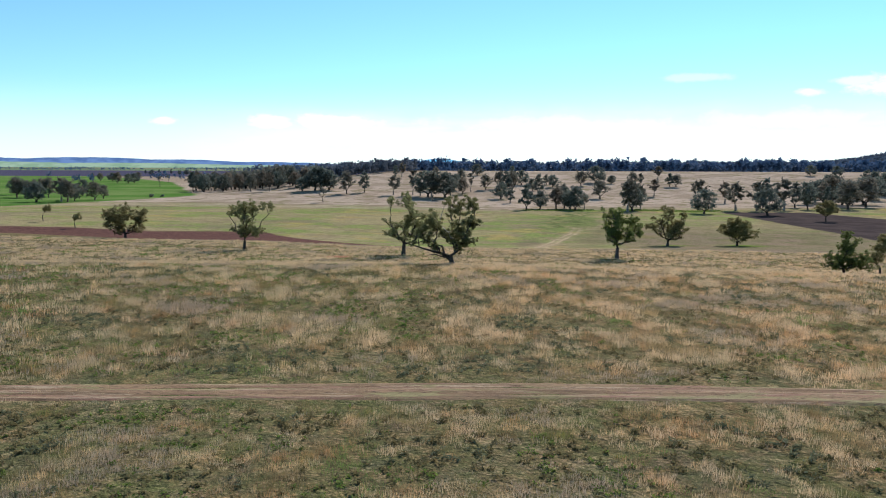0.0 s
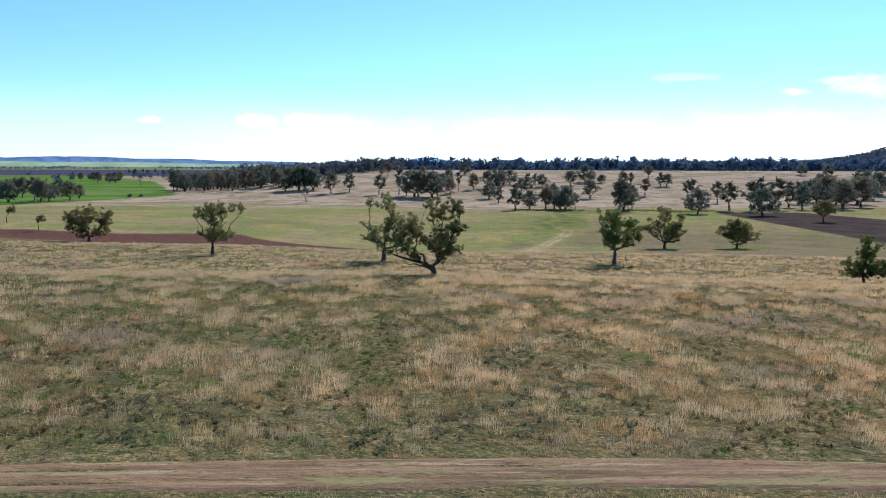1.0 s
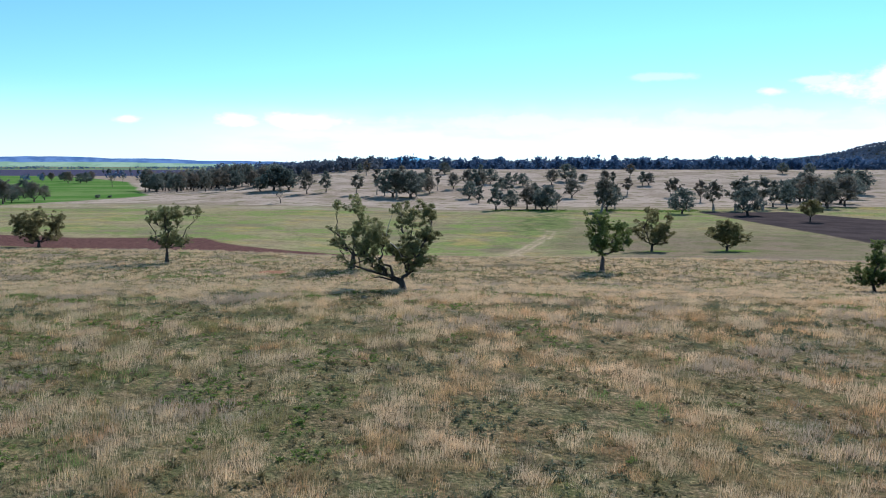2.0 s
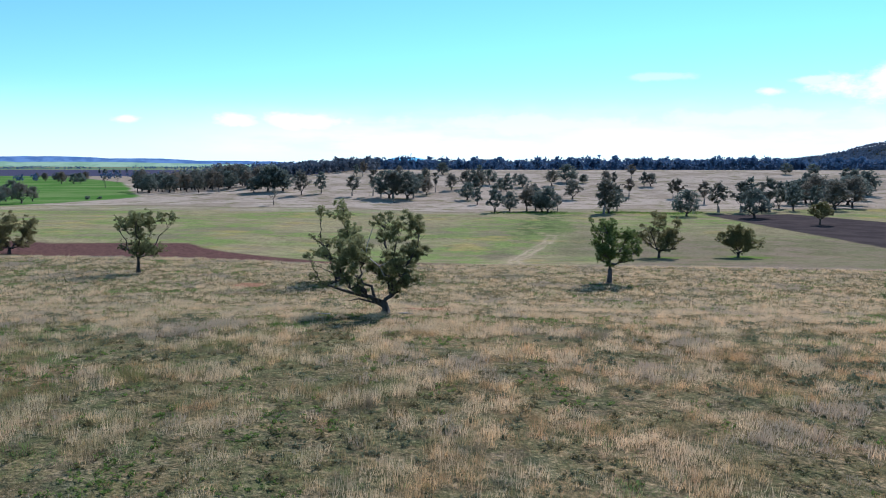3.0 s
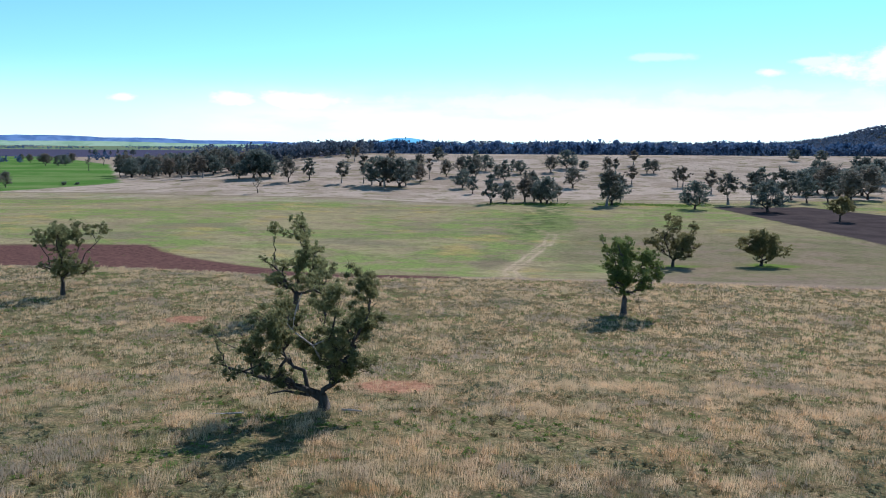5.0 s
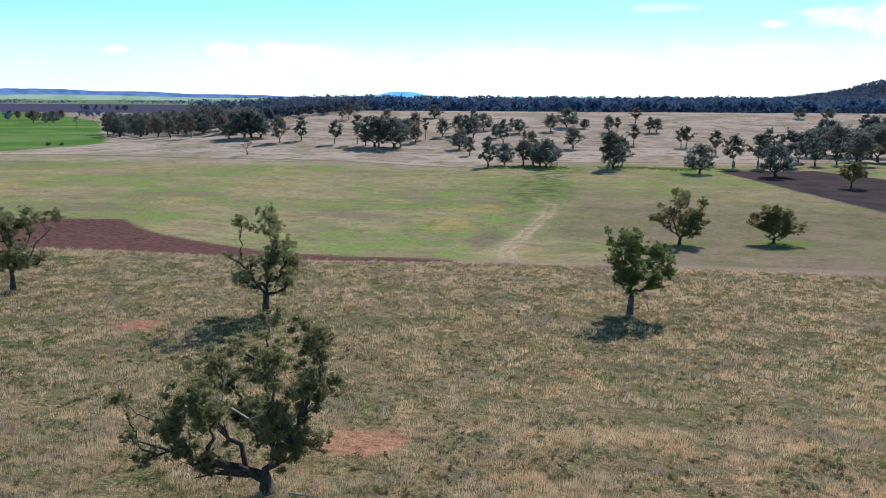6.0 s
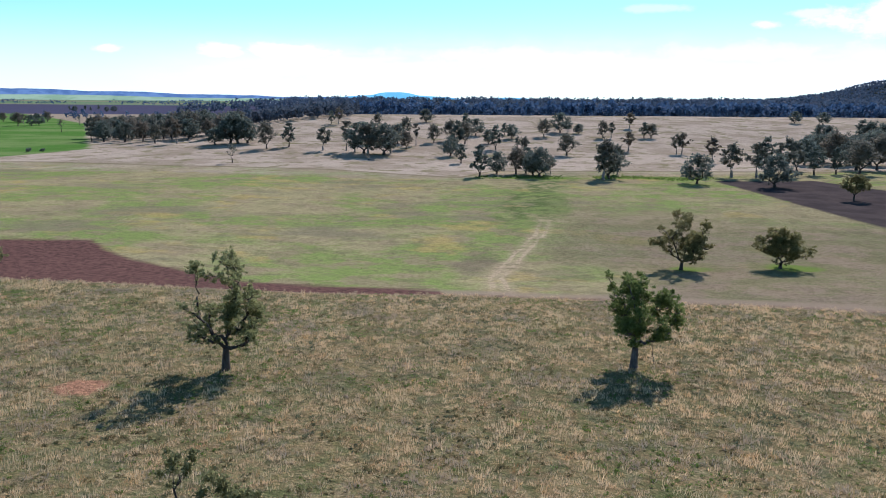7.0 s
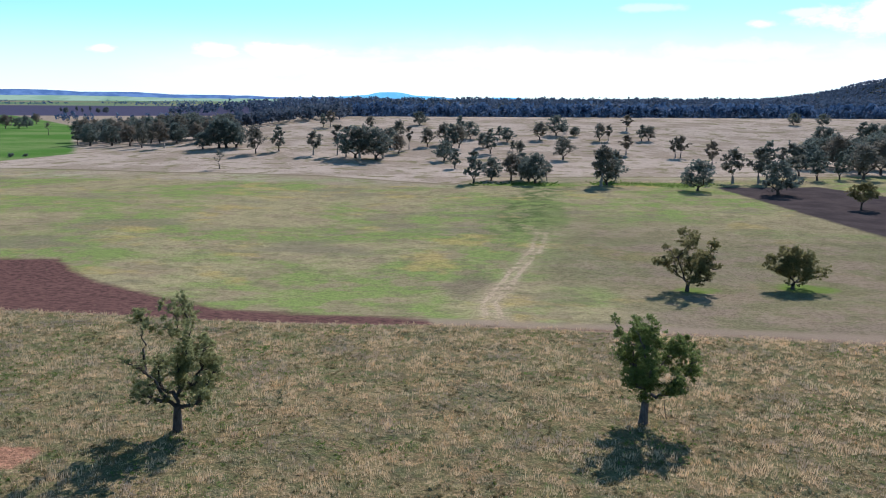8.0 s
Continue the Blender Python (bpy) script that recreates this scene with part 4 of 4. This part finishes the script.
# ---- distance ----
def far_range(name, label, peaks, y, depth, mat, x0, x1, step):
    """A far range: a long mound whose crest follows its peaks (x, height, half width)."""
    xs_ = np.arange(x0, x1 + step, step)
    rows = []
    for k, (v, share) in enumerate(((-1.0, 0.0), (-0.55, 0.45), (-0.2, 0.85), (0.0, 1.0), (0.5, 0.6), (1.0, 0.0))):
        crest = np.zeros_like(xs_)
        for px, high, wide in peaks:
            crest = np.maximum(crest, high * np.exp(-np.abs((xs_ - px) / wide) ** 2.6))
        rough = np.array([noise.noise((a * 0.012, k * 0.7, 1.0)) for a in xs_]) * 3.0
        rows.append(np.stack((xs_, np.full_like(xs_, y + v * depth), land(xs_, xs_ * 0 + y) * 0 - 14 + (crest + 14 + rough) * share), 1))
    verts = np.concatenate(rows)
    idx = np.arange(len(verts)).reshape(len(rows), -1)
    faces = np.stack((idx[:-1, :-1], idx[:-1, 1:], idx[1:, 1:], idx[1:, :-1]), -1).reshape(-1, 4)
    ob = new(name, mesh_of(name, verts, faces, mat, True))
    return tagged(ob, label, "hills", kind="structure")


# these hills emit their colour; haze and daylight are both painted in
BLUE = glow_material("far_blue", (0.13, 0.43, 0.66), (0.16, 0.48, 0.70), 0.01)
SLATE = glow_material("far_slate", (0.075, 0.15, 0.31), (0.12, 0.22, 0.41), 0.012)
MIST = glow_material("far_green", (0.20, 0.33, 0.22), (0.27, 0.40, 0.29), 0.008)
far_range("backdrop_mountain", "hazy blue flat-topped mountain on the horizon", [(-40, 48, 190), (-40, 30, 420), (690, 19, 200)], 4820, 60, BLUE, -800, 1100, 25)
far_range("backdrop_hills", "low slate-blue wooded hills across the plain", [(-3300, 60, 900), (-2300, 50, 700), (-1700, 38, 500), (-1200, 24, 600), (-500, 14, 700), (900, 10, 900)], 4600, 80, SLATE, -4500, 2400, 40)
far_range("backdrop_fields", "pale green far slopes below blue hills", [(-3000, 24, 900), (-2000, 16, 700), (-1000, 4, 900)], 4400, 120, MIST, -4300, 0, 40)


# ---- grass ----
def field(x, y, size, level):
    return np.array([noise.noise((a * size, b * size, level)) for a, b in zip(x, y)])


def tussocks():
    """Dry grass over the rise: stands of fine upright blades with low growth and bare ground between them."""
    rng = np.random.default_rng(3)
    count = 345000
    y = 14 + 212 * rng.random(count) ** 1.2
    x = rng.uniform(-178, 178, count)
    near = (np.abs(x - 4) < 17 + 0.32 * y) & (y < 128)
    on_track = np.abs(y - np.array([track_y(v) for v in x]))
    keep = (np.abs(x - 4) < 24 + 0.66 * y) & (near | (rng.random(count) < 0.55)) & (y < edge_y(x) + rng.normal(size=count) * 0.7)
    keep &= (on_track > 1.5 + rng.random(count) ** 2 * 2.4) | (on_track < 0.45 * rng.random(count))
    x, y = x[keep], y[keep]
    stand = field(x, y, 0.20, 0.0) + 0.75 * field(x, y, 0.55, 5.0) + 0.35 * field(x, y, 1.5, 8.0)
    weed = field(x, y, 0.10, 9.0) + 0.5 * field(x, y, 0.4, 2.0)
    bare = field(x, y, 0.07, 33.0) + 0.5 * field(x, y, 0.3, 35.0) > 0.52
    for bx, by, r in ((6.8, 121.5, 3.0), (-24.1, 162.0, 2.4)):
        bare |= np.hypot((x - bx) * 0.8, y - by) + rng.normal(size=len(x)) * 0.9 < r
    keep = (rng.random(len(x)) < 0.34 + 0.66 * np.maximum(smooth(-0.28, 0.10, stand), 0.6 * smooth(100, 140, y))) & (~bare | (rng.random(len(x)) < 0.12))
    x, y, stand, weed = x[keep], y[keep], stand[keep], weed[keep]
    n = len(x)
    tallness = smooth(-0.26, 0.28, stand + rng.normal(size=n) * 0.07)
    kind = np.clip(0.22 + 0.34 * tallness + 0.5 * field(x, y, 0.32, 41.0) + rng.normal(size=n) * 0.07, 0.0, 0.72)
    kind = np.where(weed + rng.normal(size=n) * 0.12 > 0.34, 0.82, kind)
    kind = np.where(weed + rng.normal(size=n) * 0.12 + 0.2 * smooth(0, 20, x) + 0.1 * smooth(110, 140, y) + 0.2 * tallness < -0.30, 0.95, kind)
    tall = (0.17 + 0.47 * tallness) * rng.uniform(0.8, 1.25, n)
    far_side = smooth(85, 125, y)
    tall = np.maximum(tall * (1 - 0.2 * far_side), 0.30 * far_side * rng.uniform(0.7, 1.2, n))
    pale = (far_side * 0.8 > rng.random(n)) & (kind < 0.78)
    kind = np.where(pale, np.maximum(kind, rng.uniform(0.5, 0.72, n)), kind)
    south = smooth(47, 39, y)
    tall = tall * (1 - 0.35 * south)
    tall = np.where(np.abs(y - 43.5) < 3.6, tall * 0.5, tall)
    tall = np.where(kind > 0.9, tall * 0.45, np.where(kind > 0.78, tall * 0.75, tall))
    verts, kinds = [], []
    close = (np.abs(x - 4) < 17 + 0.32 * y) & (y < 128)
    for pick, blades, slim in ((close, 20, 0.46), (~close, 11, 1.0)):
        px, py, high, grown, sort = x[pick], y[pick], tall[pick][:, None], tallness[pick][:, None], kind[pick]
        shape = (len(px), blades)
        spin = rng.uniform(0, 2 * np.pi, shape)
        out = 0.36 * rng.random(shape) ** 0.6
        foot = np.stack((px[:, None] + np.cos(spin) * out, py[:, None] + np.sin(spin) * out, (land(px, py) - 0.08)[:, None].repeat(blades, 1)), -1)
        splay = (0.85 - 0.42 * grown) * rng.uniform(0.1, 1.0, shape) * high
        lean = np.stack((np.cos(spin), np.sin(spin), np.zeros_like(spin)), -1) * splay[..., None] + np.array((0.09, -0.03, 0.0)) * high[..., None]
        tip = foot + lean + np.array((0, 0, 1.0)) * (high * rng.uniform(0.5, 1.2, shape) + 0.08)[..., None]
        face = rng.uniform(0, 2 * np.pi, shape)
        apart = slim * (0.85 + 0.3 * smooth(60, 130, py) + 0.3 * smooth(30, 60, np.abs(px - 4)))
        half_w = (apart[:, None] * rng.uniform(0.014, 0.034, shape) * (1 + (sort > 0.78)[:, None] * 0.9))[..., None]
        side = np.stack((np.cos(face), np.sin(face), np.zeros_like(face)), -1) * half_w
        verts.append(np.stack((foot - side, foot + side, tip), 2).reshape(-1, 3))
        kinds.append(np.repeat(sort, blades * 3))
    verts = np.concatenate(verts)
    data = mesh_of("tussock_grass", verts, np.arange(len(verts)).reshape(-1, 3), GRASS)
    layer = data.attributes.new("kind", "FLOAT", "POINT")
    layer.data.foreach_set("value", np.concatenate(kinds).astype(np.float32))
    ob = new("tussock_grass", data)
    tagged(ob, "dry straw-coloured tussock grass with green and grey weeds", "grass", kind="stuff")


tussocks()


def weed_bank(name, label, places, seed, size, mat, count=14):
    """Low weeds in one mesh; places: (x, y) arrays."""
    rng = np.random.default_rng(seed)
    x, y = places
    centres = np.stack((x, y, land(x, y) + size * 0.3), 1)
    verts, faces = leaves(rng, centres, np.full(len(x), size), len(x) * count, size * 0.7, size * 0.34, -0.3, 0.6)
    ob = new(name, mesh_of(name, verts, faces, mat))
    tagged(ob, label, "weeds", kind="stuff")


grow = np.random.default_rng(19)
u = grow.random(600)
weed_bank("creek_weeds", "bright green weeds along the foot of the ridge", (106 + 62 * u, 437 + 5 * np.sin(u * 7) + grow.normal(size=600) * 4.5), 51, 0.7, WEED_LOW, 10)
weed_bank("creek_weeds", "bright green weeds under creek trees", (48 + 44 * grow.random(120), 440 + grow.normal(size=120) * 3.5), 52, 0.8, WEED)
v = grow.uniform(255, 430, 320)
weed_bank("field_tussocks", "dark low tussocks in a damp line", (0.17 * v - 8 + grow.normal(size=320) * 4.5, v), 53, 0.24, WEED, 8)
weed_bank("field_tussocks", "scattered dark tussocks on the green flat", (grow.uniform(-120, 150, 160), grow.uniform(225, 440, 160)), 54, 0.26, LEAF_OLIVE, 8)


def forbs():
    """Low bushy weeds in the gaps of the grass, in drifts: olive, grey-green and bright green ones."""
    rng = np.random.default_rng(23)
    total = 120000
    x, y = rng.uniform(-150, 150, total), 14 + 200 * rng.random(total) ** 1.25
    keep = (np.abs(x - 4) < 24 + 0.66 * y) & (y < edge_y(x) - 2) & (np.abs(y - 43.5) > 2.6) & (np.hypot(x - 6.8, y - 121.5) > 3) & (np.hypot(x + 24.1, y - 162) > 3)
    x, y = x[keep], y[keep]
    stand = field(x, y, 0.20, 0.0) + 0.75 * field(x, y, 0.55, 5.0) + 0.35 * field(x, y, 1.5, 8.0)
    keep = stand + rng.normal(size=len(x)) * 0.15 < 0.08
    x, y = x[keep], y[keep]
    drift = field(x, y, 0.07, 4.0) + 0.8 * field(x, y, 0.25, 7.0) + rng.normal(size=len(x)) * 0.12
    tuft = field(x, y, 0.33, 17.0) + 0.6 * field(x, y, 0.09, 21.0)
    grey = drift - 0.2 * smooth(100, 135, y) > 0.30
    green = drift + 0.16 * smooth(0, 20, x) * smooth(150, 120, y) - 0.12 * smooth(4, -16, x) < -0.24
    olive = (tuft + 0.25 * smooth(48, 38, y) + rng.normal(size=len(x)) * 0.14 > 0.02) & ~grey & ~green
    weed_bank("grey_weeds", "grey-green bushy weeds among dry grass", (x[grey], y[grey]), 61, 0.30, GREY_WEED, 14)
    weed_bank("green_weeds", "low bright green weeds among dry grass", (x[green], y[green]), 62, 0.26, WEED_LOW, 13)
    weed_bank("olive_weeds", "olive-brown bushy weeds among dry grass", (x[olive], y[olive]), 63, 0.30, OLIVE_WEED, 14)


forbs()


# ---- small things ----
def fallen_branch(limbs, base, mat, label, turn=0.0):
    """A dead branch lying in the grass."""
    verts, faces = tubes(limbs, 6)
    ob = new("fallen_branch", mesh_of("fallen_branch", verts, faces, mat, True))
    ob.matrix_basis = pose(base[0], base[1], float(land(*base)), 0, 0, turn)
    return tagged(ob, label, "branch")


fallen_branch([[((0.2, 0, -0.05), 0.05), ((0.5, 0.1, 1.3), 0.045), ((0.65, 0.1, 2.6), 0.03)]], (44.6, 169.6), BARK, "thin dark dead branch leaning beside a trunk", 150)
fallen_branch([[((0, 0, 0.12), 0.07), ((1.0, 0.3, 0.3), 0.06), ((2.4, 0.2, 0.45), 0.03)], [((1.0, 0.3, 0.3), 0.04), ((1.7, 0.9, 0.6), 0.02)]], (-4.2, 111.0), DEAD, "bleached fallen branch in long dry grass", 200)
fallen_branch([[((0, 0, 0.15), 0.09), ((0.8, -0.1, 0.25), 0.08), ((1.6, 0.1, 0.2), 0.05)]], (3.0, 111.8), DEAD, "pale broken log at the foot of a gum tree", -20)
fallen_branch([[((0, 0, 0.2), 0.16), ((2.0, 0.3, 0.35), 0.13), ((4.2, 0.1, 0.3), 0.06)], [((2.0, 0.3, 0.35), 0.08), ((3.0, 1.2, 0.7), 0.03)]], (-9, 521.0), BARK, "dark fallen log on the pale slope", 20)


def round_shrub(base, r, seed, label):
    rng = np.random.default_rng(seed)
    top = new("shrub")
    stems = [bent(rng, (0, 0, -0.1), tuple(rng.normal(size=3) * r * np.array((0.4, 0.4, 0.1)) + np.array((0, 0, r))), 0.08, 0.02, 3) for k in range(6)]
    verts, faces = tubes(stems, 5)
    part("stems", mesh_of("stems", verts, faces, BARK, True), top)
    mid = rng.normal(size=(14, 3)) * r * np.array((0.45, 0.45, 0.2)) + np.array((0, 0, r * 0.75))
    verts, faces = leaves(rng, mid, np.full(14, r * 0.5), 900, 0.5, 0.25)
    part("foliage", mesh_of("foliage", verts, faces, LEAF_HILL_HAZED), top)
    top.matrix_basis = pose(base[0], base[1], float(land(*base)))
    return tagged(top, label, "shrub")


round_shrub((-237, 583), 2.0, 71, "dark low shrub in the bright green crop")
round_shrub((-229, 586), 1.3, 72, "small dark shrub in the bright green crop")


def box_mesh(name, x0, x1, y0, y1, z0, z1, mat):
    v = [(a, b, c) for a in (x0, x1) for b in (y0, y1) for c in (z0, z1)]
    f = [(0, 1, 3, 2), (4, 6, 7, 5), (0, 4, 5, 1), (2, 3, 7, 6), (0, 2, 6, 4), (1, 5, 7, 3)]
    return mesh_of(name, v, f, mat)


def farm_shed(x, y, long, deep, high, label):
    """A long pale farm shed with a shallow gabled iron roof."""
    top = new("farm_shed")
    part("wall", box_mesh("wall", -long / 2, long / 2, -deep / 2, deep / 2, -2.0, high, SHED_WALL), top)
    v, o = [], 0.5
    for a in (-long / 2 - o, long / 2 + o):
        v += [(a, -deep / 2 - o, high), (a, 0, high + deep * 0.22), (a, deep / 2 + o, high), (a, -deep / 2 - o, high - 0.25), (a, deep / 2 + o, high - 0.25)]
    f = [(0, 5, 6, 1), (1, 6, 7, 2), (3, 8, 5, 0), (2, 7, 9, 4), (0, 1, 2, 4), (0, 4, 3, 3), (5, 8, 9, 7), (5, 7, 6, 6)]
    bm = bmesh.new()
    made = [bm.verts.new(p) for p in v]
    for face in f:
        corners = list(dict.fromkeys(face))
        bm.faces.new([made[k] for k in corners])
    data = bpy.data.meshes.new("roof")
    bm.to_mesh(data)
    bm.free()
    data.materials.append(SHED_ROOF)
    part("roof", data, top)
    # flat panels on the wall, coloured dark as the shade inside open bays
    for k in range(3):
        a = -long * 0.3 + long * 0.3 * k
        part("bay_panel", box_mesh("bay_panel", a - 2.2, a + 2.2, -deep / 2 - 0.12, -deep / 2 + 0.05, -0.5, high - 0.8, SHED_BAY_SHADE), top, "dark panel standing in for the shade of an open bay")
    top.matrix_basis = pose(x, y, float(land(x, y)), 0, 0, 8)
    return tagged(top, label, "shed")


farm_shed(-335, 2065, 44, 14, 6.5, "long pale farm shed far off among trees")
farm_shed(-300, 2110, 22, 11, 5.5, "small pale farm shed far off among trees")
